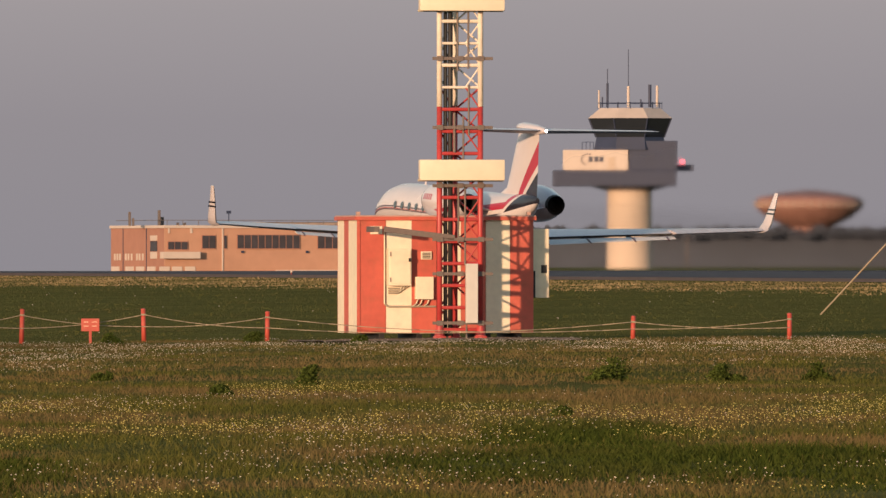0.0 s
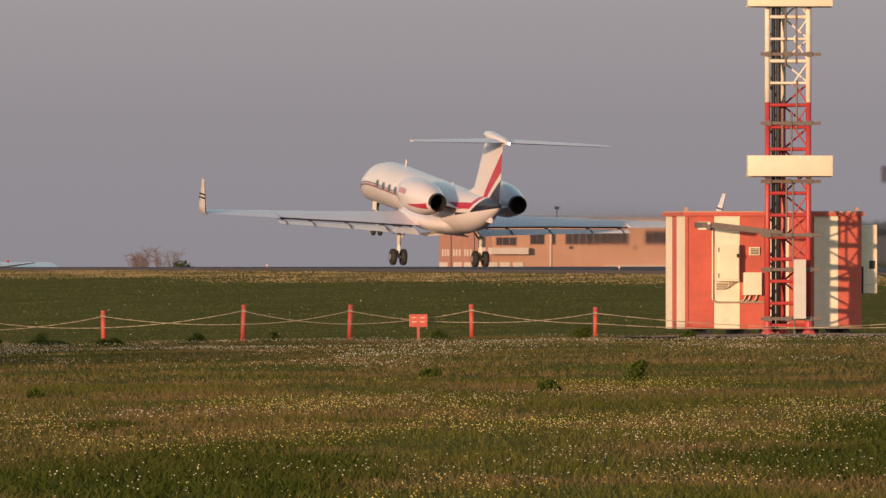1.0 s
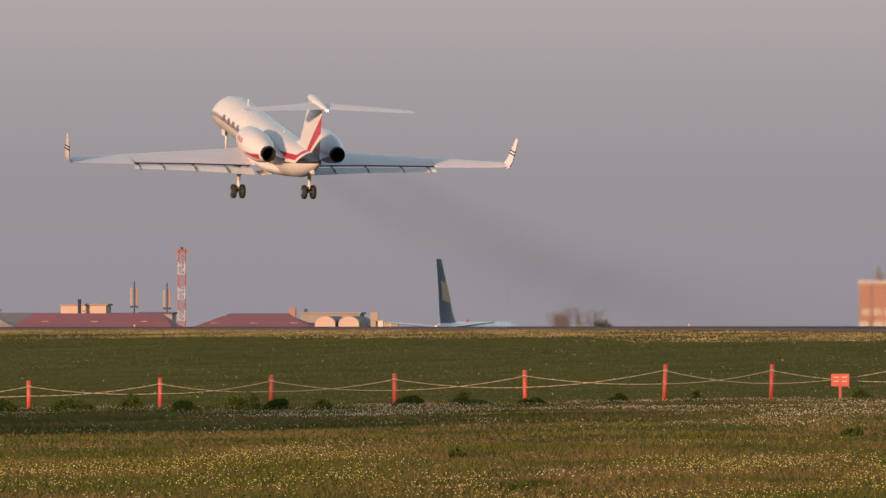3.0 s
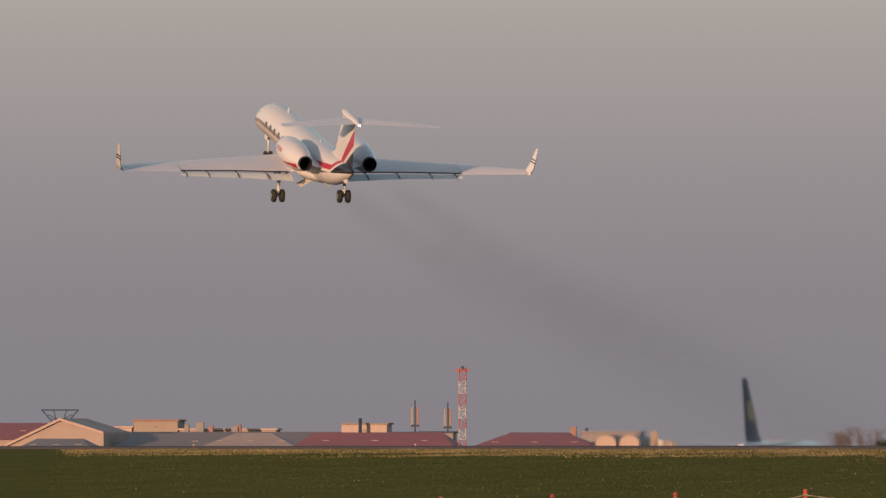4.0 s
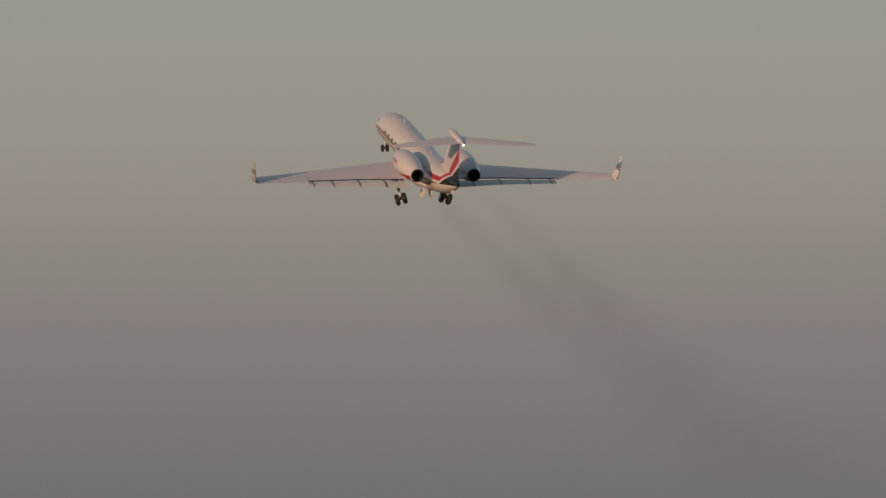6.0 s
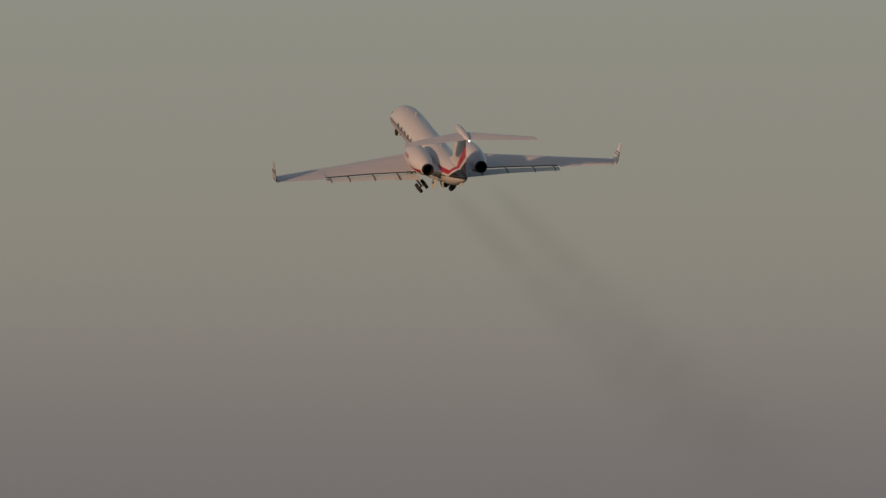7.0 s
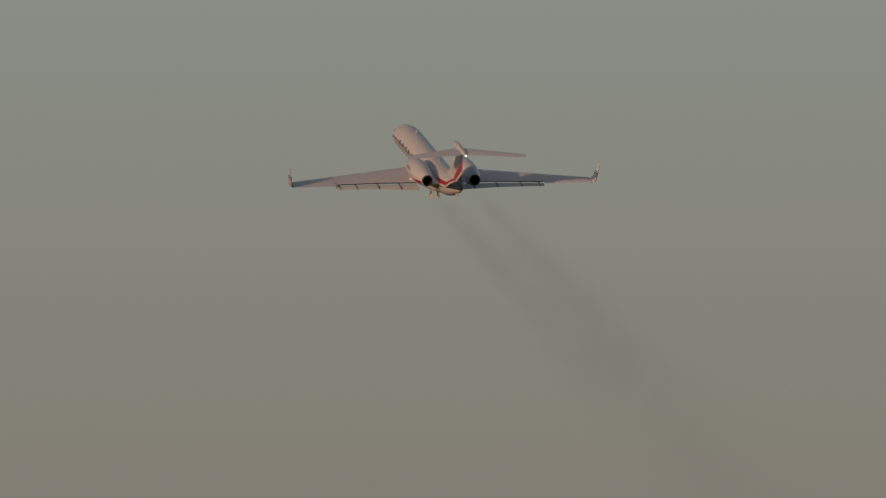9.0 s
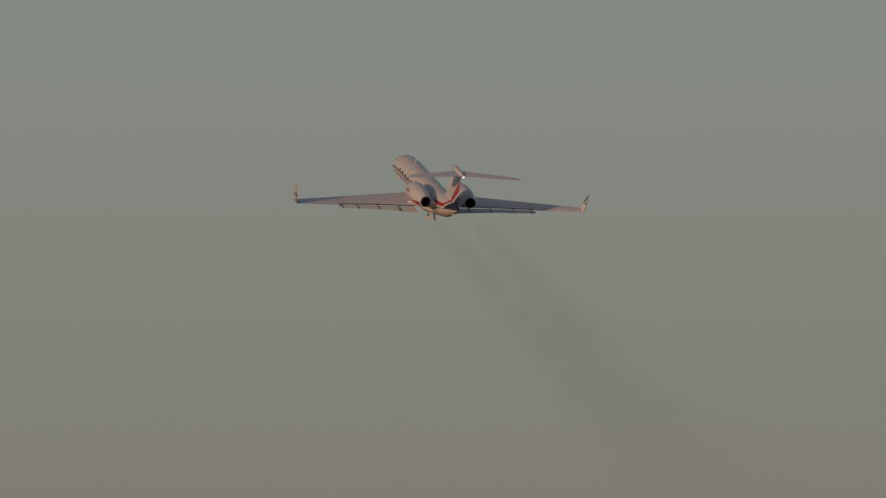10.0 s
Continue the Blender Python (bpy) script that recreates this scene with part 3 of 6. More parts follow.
def jet():
    root = JET
    fus = [(15.9, 2.36, 0.06, 0.05), (15.75, 2.38, 0.32, 0.27), (15.3, 2.46, 0.60, 0.54), (14.7, 2.62, 0.83, 0.76), (13.9, 2.82, 1.00, 0.95), (12.9, 2.99, 1.12, 1.10),
           (11.7, 3.09, 1.18, 1.18), (10.0, 3.13, 1.2, 1.2), (6.0, 3.13, 1.2, 1.2), (1.0, 3.13, 1.2, 1.2), (-3.0, 3.13, 1.2, 1.2), (-5.0, 3.20, 1.13, 1.14),
           (-7.0, 3.37, 0.95, 1.00), (-8.8, 3.63, 0.70, 0.78), (-10.2, 3.90, 0.45, 0.55), (-11.3, 4.09, 0.24, 0.32), (-11.8, 4.17, 0.10, 0.12)]
    part("fuselage", loft([oval(*r) for r in fus]), M["swoosh"], root, "glossy white fuselage with a red and navy sweep at the rear", smooth=50)

    def skin(y):
        for a, c in zip(fus, fus[1:]):
            if c[0] <= y <= a[0]:
                f = (y - a[0]) / (c[0] - a[0])
                return [a[i] + f * (c[i] - a[i]) for i in (1, 2, 3)]
        return list(fus[-1][1:])

    def on_skin(y, dz, side, lift=0.008):
        zc, rx, rz = skin(y)
        s = max(-0.98, min(0.98, dz / rz))
        return Vector((side * (rx * math.sqrt(1 - s * s) + lift), y, zc + dz))
    for side in (-1, 1):
        for dz, half, mat in ((0.07, 0.035, M["jet_line"]), (-0.08, 0.028, M["jet_line"]), (-0.02, 0.016, M["jet_red"])):     # cheat lines
            bm = bmesh.new()
            row = []
            for y in np.arange(15.2, 0.4, -0.4):
                row.append([bm.verts.new(on_skin(y, dz + k, side, 0.012)) for k in (-half, half)])
            for p, q in zip(row, row[1:]):
                bm.faces.new((p[0], p[1], q[1], q[0]))
            part("cheat_line", bm, mat, root, smooth=60)
        for k in range(7):                                                               # cabin windows
            y = 9.6 - 1.30 * k
            if y < 0.6:
                continue
            tilt = Matrix.Translation(on_skin(y, 0.15, side, 0.0)) @ Matrix.Rotation(side * radians(83), 4, "Y") @ Matrix.Diagonal((0.78, 1.15, 1, 1))
            w = part("cabin_window", lathe([(0.21, -0.01), (0.25, 0.014), (0.21, 0.026)], 20, tilt), M["lip"], root, smooth=40)
            part("pane", lathe([(0.185, 0.02), (0.185, 0.034)], 20, tilt), M["glass"], w)
        for k in range(3):                                                               # cockpit glass
            y = 14.5 - 0.55 * k
            bm = bmesh.new()
            v = [bm.verts.new(on_skin(yy, dz, side, 0.012)) for yy, dz in ((y, 0.30 + 0.06 * k), (y - 0.45, 0.34 + 0.06 * k), (y - 0.5, 0.62 + 0.04 * k), (y - 0.12, 0.55 + 0.05 * k))]
            bm.faces.new(v)
            part("cockpit_window", bm, M["glass"], root)
    belly = [(6.4, 2.2, 0.3, 0.1), (5.4, 2.20, 1.05, 0.40), (3.5, 2.24, 1.42, 0.64), (0.5, 2.26, 1.55, 0.68), (-2.0, 2.28, 1.45, 0.62), (-4.2, 2.40, 1.0, 0.46), (-6.0, 2.6, 0.4, 0.2)]
    part("belly_fairing", loft([oval(*r, n=28) for r in belly]), M["jet"], root, smooth=60)

    for side in (-1, 1):
        xs = [0.9, 2.6, 4.4, 5.5, 7.5, 9.6, 11.5, 13.0, 13.75]
        st = []
        for x in xs:
            le, te, z = wing_line(x)
            cut = 0.80 if x < 9.7 else 1.0
            st.append((x, le, z, (le - te) * cut, 1.0))
        inner = [s for s in st if s[0] < 9.7]
        shaded_underside(part("wing", loft(wing_rings(inner, 0.115, side)), M["jet_grey"], root, "pale grey swept wing", smooth=50), M["under"])
        outer = []
        for x in (9.6, 10.5, 11.5, 13.0, 13.75):
            le, te, z = wing_line(x)
            outer.append((x, le, z, le - te, 1.0))
        shaded_underside(part("wing_tip", loft(wing_rings(outer, 0.095, side)), M["jet_grey"], root, smooth=50), M["under"])
        # flaps, lowered for take-off, with a slot before them
        for x0, x1 in ((1.7, 5.45), (5.5, 9.55)):
            rings = []
            for x in (x0, x1):
                le, te, z = wing_line(x)
                ch = (le - te) * 0.20
                y0 = te + ch * 0.86
                ca, sa = math.cos(radians(10)), math.sin(radians(10))
                rings.append([(side * x, y0 - a * ca, z - 0.15 - a * sa + hgt) for a, hgt in airfoil(ch, 0.10, 8)])
            fl = part("flap", loft(rings), M["flap"], root, "lowered trailing-edge flap", smooth=50)
            # near-black strip: the gap's shade built as a solid piece
            slot_shade = []
            for x in (x0 + 0.02, x1 - 0.02):
                le, te, z = wing_line(x)
                y0 = te + (le - te) * 0.20
                slot_shade.append([(side * x, y0 + 0.30, z - 0.02), (side * x, y0 - 0.02, z - 0.012), (side * x, y0 - 0.02, z - 0.085), (side * x, y0 + 0.30, z - 0.11)])
            part("flap_slot_shade", loft(slot_shade), M["soot"], fl, "dark strip standing for shade in the flap slot")
        for x in (3.4, 5.47, 7.6, 9.2):
            le, te, z = wing_line(x)
            bm = loft([[(side * x + 0.06 * r * math.cos(a), te + yy, z - 0.12 - dz + 0.08 * r * math.sin(a)) for a in np.arange(0, 6.28, 0.6283)]
                       for yy, dz, r in ((1.7, 0.0, 0.2), (1.0, 0.03, 1.0), (0.2, 0.10, 0.9), (-0.3, 0.2, 0.2))])
            part("flap_track", bm, M["jet_line"], root, smooth=60)
        rings = []
        for x, le, z, ch, lean in ((13.72, -2.25, 2.56, 1.85, 0.0), (13.92, -2.55, 2.68, 1.72, 0.35), (14.02, -3.0, 3.0, 1.5, 0.8), (14.14, -3.75, 3.9, 0.95, 0.95), (14.22, -4.15, 4.48, 0.6, 0.95)):
            up = Vector((-math.sin(lean * 1.4), math.cos(lean * 1.4)))
            rings.append([(side * (x + hgt * up[0]), le - a, z + hgt * up[1]) for a, hgt in airfoil(ch, 0.09, 10)])
        wl_ = part("winglet", loft(rings), M["jet"], root, "upturned white winglet with dark bands", smooth=50)
        wl_.data.materials.append(M["jet_navy"])
        for i, fc in enumerate(wl_.data.polygons):
            if i < 80 and i % 20 in (8, 9, 10, 11) and i >= 20:
                fc.material_index = 1
        for z0 in (3.42, 3.62):
            f0, f1 = (z0 - 3.0) / 0.9, (z0 + 0.09 - 3.0) / 0.9
            bm = bmesh.new()
            for inner_side in (-1, 1):
                q = []
                for f, zz in ((f0, z0), (f1, z0 + 0.09)):
                    x, le, ch = 14.02 + 0.12 * f, -3.0 - 0.75 * f, 1.5 - 0.55 * f
                    q.append((side * x + inner_side * 0.085, le - 0.1, zz))
                    q.append((side * x + inner_side * 0.02, le - ch + 0.02, zz))
                v = [bm.verts.new(p) for p in (q[0], q[1], q[3], q[2])]
                bm.faces.new(v)
            part("band", bm, M["jet_navy"], wl_)
    # fin, tailplane and bullet
    fin = []
    for z, le, ch, th in ((3.9, -4.2, 7.3, 0.03), (4.3, -5.2, 6.45, 0.05), (4.65, -6.5, 5.2, 0.07), (5.6, -7.2, 4.55, 0.08), (6.8, -8.0, 3.8, 0.08), (7.45, -8.45, 3.4, 0.08)):
        fin.append([(hgt, le - a, z) for a, hgt in airfoil(ch, th)])
    part("fin", loft(fin), M["swoosh"], root, "white fin with a red and navy sweep", smooth=50)
    bul = [(-8.1, 7.62, 0.05, 0.05), (-8.5, 7.62, 0.20, 0.18), (-9.4, 7.62, 0.29, 0.26), (-11.3, 7.57, 0.28, 0.25), (-12.5, 7.55, 0.20, 0.18), (-13.1, 7.52, 0.06, 0.06)]
    part("tail_bullet", loft([oval(*r, n=20) for r in bul]), M["jet"], root, smooth=60)
    for side in (-1, 1):
        st = [(0.0, -9.75, 7.5, 3.0, 1.0), (0.3, -9.95, 7.5, 2.9, 1.0), (2.8, -11.45, 7.5, 2.15, 1.0), (5.15, -12.85, 7.5, 1.35, 1.0), (5.36, -13.1, 7.5, 1.0, 0.8)]
        shaded_underside(part("tailplane", tipped(loft(wing_rings(st, 0.085, side))), M["jet_grey"], root, "swept white tailplane", smooth=50), M["under"])
    part("tail_light", lathe([(0.015, -0.065), (0.06, -0.035), (0.07, 0.0), (0.06, 0.035), (0.015, 0.065)], 14, Matrix.Translation((-0.02, -13.16, 7.56))), M["beacon"], root, "glowing white tail light", smooth=60)
    # engines
    for side in (-1, 1):
        cx, cz = side * 2.18, 3.82
        prof = [(-1.55, 0.58), (-1.35, 0.70), (-1.55, 0.76), (-1.9, 0.83), (-2.8, 0.90), (-4.2, 0.90), (-5.3, 0.83), (-6.3, 0.67), (-7.0, 0.53), (-7.36, 0.455)]
        nac = part("engine_nacelle", loft([oval(y, cz, r, r * 1.02, 36, cx) for y, r in prof[1:]], caps=False), M["jet"], root, "white engine nacelle", smooth=50)
        part("intake_lip", loft([oval(y, cz, r, r, 36, cx) for y, r in ((-2.3, 0.55), (-1.6, 0.57), (-1.38, 0.64), (-1.34, 0.70), (-1.42, 0.74))], caps=False), M["lip"], nac, "polished intake lip", smooth=50)
        part("fan_face", loft([oval(-2.3, cz, 0.56, 0.56, 36, cx), oval(-2.34, cz, 0.56, 0.56, 36, cx)]), M["soot"], nac)
        part("exhaust_nozzle", loft([oval(y, cz + 0.02, r, r, 36, cx) for y, r in ((-7.20, 0.495), (-7.46, 0.44), (-7.40, 0.41), (-6.8, 0.40), (-5.9, 0.36))], caps=False), M["soot"], nac, "sooty exhaust nozzle", smooth=50)
        part("exhaust_core", loft([oval(-5.9, cz + 0.02, 0.38, 0.38, 24, cx), oval(-5.8, cz + 0.02, 0.38, 0.38, 24, cx)]), M["soot"], nac)
        pyl = [[(side * x, le - a, z + hgt) for a, hgt in airfoil(ch, 0.07)] for x, le, z, ch in ((0.85, -2.7, 3.5, 4.6), (1.65, -3.0, 3.70, 4.2))]
        part("pylon", loft(pyl), M["jet"], root, smooth=50)
        bm = bmesh.new()                                                                 # red wedge on the nacelle
        rows = []
        for y in np.arange(-4.2, -7.0, -0.25):
            f = (y + 4.2) / -2.7
            r = np.interp(-y, [4.2, 5.3, 6.3, 7.0], [0.90, 0.83, 0.67, 0.53]) + 0.012
            hw = 0.04 + 0.13 * f
            rows.append([bm.verts.new((cx + side * r * math.cos(a), y, cz + 1.02 * r * math.sin(a))) for a in (-0.42 - hw / r, -0.42, -0.42 + hw / r)])
        for p, q in zip(rows, rows[1:]):
            for k in range(2):
                bm.faces.new((p[k], p[k + 1], q[k + 1], q[k]))
        part("stripe", bm, M["jet_red"], nac, "red stripe")
        bm = bmesh.new()                                                                 # registration as plain bars
        for k in range(5):
            y = -2.2 - 0.34 * k
            v = []
            for yy, a in ((y, 0.10), (y - 0.22, 0.10), (y - 0.22, 0.42), (y, 0.42)):
                r = np.interp(-yy, [1.9, 2.8, 4.2], [0.83, 0.90, 0.90]) + 0.014
                v.append(bm.verts.new((cx + side * r * math.cos(a), yy, cz + 1.02 * r * math.sin(a))))
            bm.faces.new(v)
        part("marking_bars", bm, M["jet_red"], nac, "row of red marking bars")
    part("blade_antenna", loft([[(0.03 * c, 8.4 + dy + 0.16 * s, z) for c, s in ((1, 0), (0, 1), (-1, 0), (0, -1))] for z, dy in ((4.28, 0), (4.70, -0.18))]), M["jet"], root)
    part("blade_antenna", loft([[(0.03 * c, -1.8 + dy + 0.14 * s, z) for c, s in ((1, 0), (0, 1), (-1, 0), (0, -1))] for z, dy in ((4.28, 0), (4.46, -0.10))]), M["jet"], root)
    # tail skid fairing at the end of the cone
    part("tail_fairing", box(-0.10, -10.2, 3.10, 0.10, -9.5, 3.42, 0.03), M["jet"], root)


jet()


def gear_wheel(parent, at, r, w):
    prof = [(r * 0.55, -w * 0.42), (r * 0.88, -w * 0.5), (r * 0.97, -w * 0.36), (r, 0), (r * 0.97, w * 0.36), (r * 0.88, w * 0.5), (r * 0.55, w * 0.42)]
    m = Matrix.Translation(at) @ Matrix.Rotation(radians(90), 4, "Y")
    t = part("wheel", lathe(prof, 28, m), M["rubber"], parent, "black tyre", smooth=50)
    return t


def landing_gear():
    """The legs fold about hinges under the wing roots and in the nose; each leg's own origin is its hinge."""
    legs = {}
    for side in (-1, 1):
        hinge = Vector((side * 2.25, 0.2, 2.02))
        drop = 2.02 + 0.23 - 0.44
        bm = bmesh.new()
        add_rod(bm, (0, 0, 0), (0, 0, -drop * 0.62), 0.12, 0.11, 14)
        add_rod(bm, (0, 0, -drop * 0.55), (0, 0, -drop), 0.075, 0.075, 14)
        add_rod(bm, (-0.42, 0, -drop), (0.42, 0, -drop), 0.07, 0.07, 12)
        add_rod(bm, (0, -0.05, -drop * 0.55), (0, -0.30, -drop * 0.75), 0.03, 0.03, 8)
        add_rod(bm, (0, -0.30, -drop * 0.75), (0, -0.05, -drop * 0.98), 0.03, 0.03, 8)
        add_rod(bm, (0, 0, -drop * 0.5), (-side * 0.75, -0.1, 0.05), 0.05, 0.05, 10)
        g = part("main_gear", bm, M["leg"], JET, "pale landing gear leg with twin wheels", smooth=45, m=Matrix.Translation(hinge))
        for dx in (-0.28, 0.28):
            gear_wheel(g, Vector((dx, 0, -drop)), 0.44, 0.27)
        for dx in (-0.43, 0.43):
            part("hub", lathe([(0.17, -0.02), (0.15, 0.02)], 16, Matrix.Translation((dx, 0, -drop)) @ Matrix.Rotation(radians(90), 4, "Y")), M["hub"], g)
        part("gear_door", box(side * 0.20, -0.38, -0.62, side * 0.24, 0.42, 0.02, 0.01, pose(0, 0, 0, 0, -side * 12, 0)), M["leg"], g)
        legs[side] = (g, hinge)
    hinge = Vector((0, 13.9, 2.05))
    drop = 1.72
    bm = bmesh.new()
    add_rod(bm, (0, 0, 0), (0, 0, -drop), 0.085, 0.06, 12)
    add_rod(bm, (0, 0, -drop * 0.6), (0, 0.75, 0), 0.04, 0.04, 8)
    add_rod(bm, (-0.24, 0, -drop), (0.24, 0, -drop), 0.05, 0.05, 10)
    g = part("nose_gear", bm, M["leg"], JET, "pale nose gear leg with twin wheels", smooth=45, m=Matrix.Translation(hinge))
    for dx in (-0.19, 0.19):
        gear_wheel(g, Vector((dx, 0, -drop)), 0.28, 0.18)
    part("gear_door", box(-0.26, -0.6, -0.60, -0.23, 0.2, 0.0, 0.01), M["leg"], g)
    legs[0] = (g, hinge)
    doors = []
    for side in (-1, 1):
        h2 = Vector((side * 0.16, -0.6, 1.62))
        bm = box(-0.025, -0.6, -1.05, 0.025, 0.6, 0.0, 0.01)
        doors.append((part("belly_door", bm, M["leg"], JET, "hinged belly gear door", m=Matrix.Translation(h2)), h2, side))
    return legs, doors


LEGS, DOORS = landing_gear()

# seconds, x, y, z, heading to the left, nose up, right wing down
FLIGHT = [
    (0.0, 1.29, 706.11, 0.87, 15.55, 2.10, 0.69),
    (0.5, -7.89, 736.89, 1.25, 15.58, 4.17, 0.56),
    (1.0, -17.58, 767.95, 1.43, 15.68, 5.79, 1.51),
    (1.5, -27.30, 798.48, 2.23, 15.86, 7.20, 1.77),
    (2.0, -37.04, 829.26, 3.80, 16.07, 8.47, 0.31),
    (2.2, -40.94, 842.30, 4.70, 16.15, 8.88, -0.14),
    (3.3, -63.06, 914.68, 11.39, 16.72, 10.89, 1.05),
    (3.5, -67.18, 927.94, 12.97, 16.84, 11.23, 1.26),
    (4.0, -77.35, 960.79, 17.49, 17.10, 12.07, 0.35),
    (4.5, -87.57, 993.80, 22.83, 17.38, 12.88, -0.59),
    (5.0, -97.95, 1026.98, 28.53, 17.68, 13.68, 0.10),
    (5.5, -108.24, 1059.41, 34.46, 18.02, 14.49, 0.59),
    (6.0, -118.57, 1091.98, 40.62, 18.36, 15.26, -1.10),
    (6.2, -122.70, 1105.06, 43.14, 18.49, 15.56, -1.76),
    (7.5, -149.71, 1190.64, 60.32, 19.30, 17.11, -4.11),
    (8.0, -160.20, 1224.21, 67.09, 19.68, 17.45, -3.01),
    (8.5, -170.70, 1257.97, 73.88, 20.03, 17.59, -2.17),
    (9.0, -181.25, 1291.93, 80.65, 20.33, 17.47, -1.75),
    (9.5, -191.83, 1326.20, 87.38, 20.48, 17.08, -0.72),
    (10.0, -202.45, 1360.72, 94.10, 20.57, 16.31, 0.86)]


def attitude(x, y, z, heading, up, bank):
    turn = Matrix.Rotation(radians(heading), 4, "Z") @ Matrix.Rotation(radians(up), 4, "X") @ Matrix.Rotation(radians(bank), 4, "Y")
    return Matrix.Translation((x, y, z)) @ turn


def flown(t):
    """Where the jet's reference point is at t seconds, also before the start."""
    if t < 0:
        return Vector((1.41 - 18.6 * t, 706.68 + 61.0 * t, 0.83))
    ts = [r[0] for r in FLIGHT]
    return Vector([float(np.interp(t, ts, [r[k] for r in FLIGHT])) for k in (1, 2, 3)])


# ---------------------------------------------------------------- exhaust smoke
def smoke_paint():
    m = bpy.data.materials.new("thin_exhaust_smoke")
    m.use_nodes = True
    n, l = m.node_tree.nodes, m.node_tree.links
    n.remove(n["Principled BSDF"])
    att, tex, tc = n.new("ShaderNodeAttribute"), n.new("ShaderNodeTexNoise"), n.new("ShaderNodeNewGeometry")
    att.attribute_name = "soot"
    tex.inputs["Scale"].default_value, tex.inputs["Detail"].default_value = 0.07, 2
    l.new(tc.outputs["Position"], tex.inputs["Vector"])
    mul = n.new("ShaderNodeMath")
    mul.operation = "MULTIPLY"
    span = n.new("ShaderNodeMapRange")
    span.inputs["From Min"].default_value, span.inputs["From Max"].default_value = 0.0, 0.6
    l.new(tex.outputs["Fac"], span.inputs["Value"])
    l.new(att.outputs["Fac"], mul.inputs[0])
    l.new(span.outputs[0], mul.inputs[1])
    clear, soot, mix = n.new("ShaderNodeBsdfTransparent"), n.new("ShaderNodeBsdfDiffuse"), n.new("ShaderNodeMixShader")
    soot.inputs["Color"].default_value = (0.02, 0.017, 0.015, 1)
    l.new(mul.outputs[0], mix.inputs[0])
    l.new(clear.outputs[0], mix.inputs[1])
    l.new(soot.outputs[0], mix.inputs[2])
    l.new(mix.outputs[0], n["Material Output"].inputs["Surface"])
    return m


M["smoke"] = smoke_paint()
GAP = 0.16
LAGS = [0.10 + GAP * k for k in range(16)]
SMOKE = []


def smoke_trails():
    """Each engine's trail is a chain of soft wisps that overlap by half their length."""
    for side in (-1, 1):
        for a in LAGS:
            length = 68 * 2 * GAP
            verts, faces, dens = [], [], []
            rows, cols = 8, 14
            for turn in (50,):
                first = len(verts)
                for r in range(rows + 1):
                    lag = a + 2 * GAP * (r / rows - 0.5)
                    wide = 0.8 + 2.5 * max(0, lag)
                    hat = math.sin(math.pi * r / rows) ** 2
                    thick = 0.108 * hat * ease(0.0, 0.35, a) * (1 - 0.9 * ease(0.6, 2.5, a))
                    for k in range(cols + 1):
                        f = 2 * k / cols - 1
                        ang = radians(turn)
                        bow = 0.35 * wide * (1 - f * f)
                        verts.append((f * wide * math.cos(ang) - bow * math.sin(ang), length * (0.5 - r / rows), f * wide * math.sin(ang) + bow * math.cos(ang)))
                        dens.append(thick * max(0, math.exp(-3.4 * f * f) - 0.034))
                for r in range(rows):
                    for k in range(cols):
                        p = first + r * (cols + 1) + k
                        faces.append((p, p + 1, p + cols + 2, p + cols + 1))
            me = bpy.data.meshes.new("exhaust_smoke")
            me.from_pydata(verts, [], faces)
            att = me.attributes.new("soot", "FLOAT", "POINT")
            att.data.foreach_set("value", dens)
            me.materials.append(M["smoke"])
            ob = tagged(new("exhaust_smoke", me), "faint sooty smoke trailing behind a jet engine", "smoke", "smoke behind the jet", "stuff")
            ob.visible_shadow = False
            SMOKE.append((ob, side, a))


smoke_trails()


def smoke_pose(side, a, t):
    def behind(lag):
        q = flown(t - lag)
        ts = [r[0] for r in FLIGHT]
        up = radians(float(np.interp(t - lag, ts, [r[5] for r in FLIGHT])))
        return q + Vector((side * 1.95 - 0.3 - 7.1 * math.sin(radians(-17)), -7.1 * math.cos(up), 3.7 - 7.1 * math.sin(up) - 3.0 * lag))
    p, q = behind(a - GAP), behind(a + GAP)
    turn = (p - q).to_track_quat("Y", "Z").to_matrix().to_4x4()
    return Matrix.Translation(behind(a)) @ turn


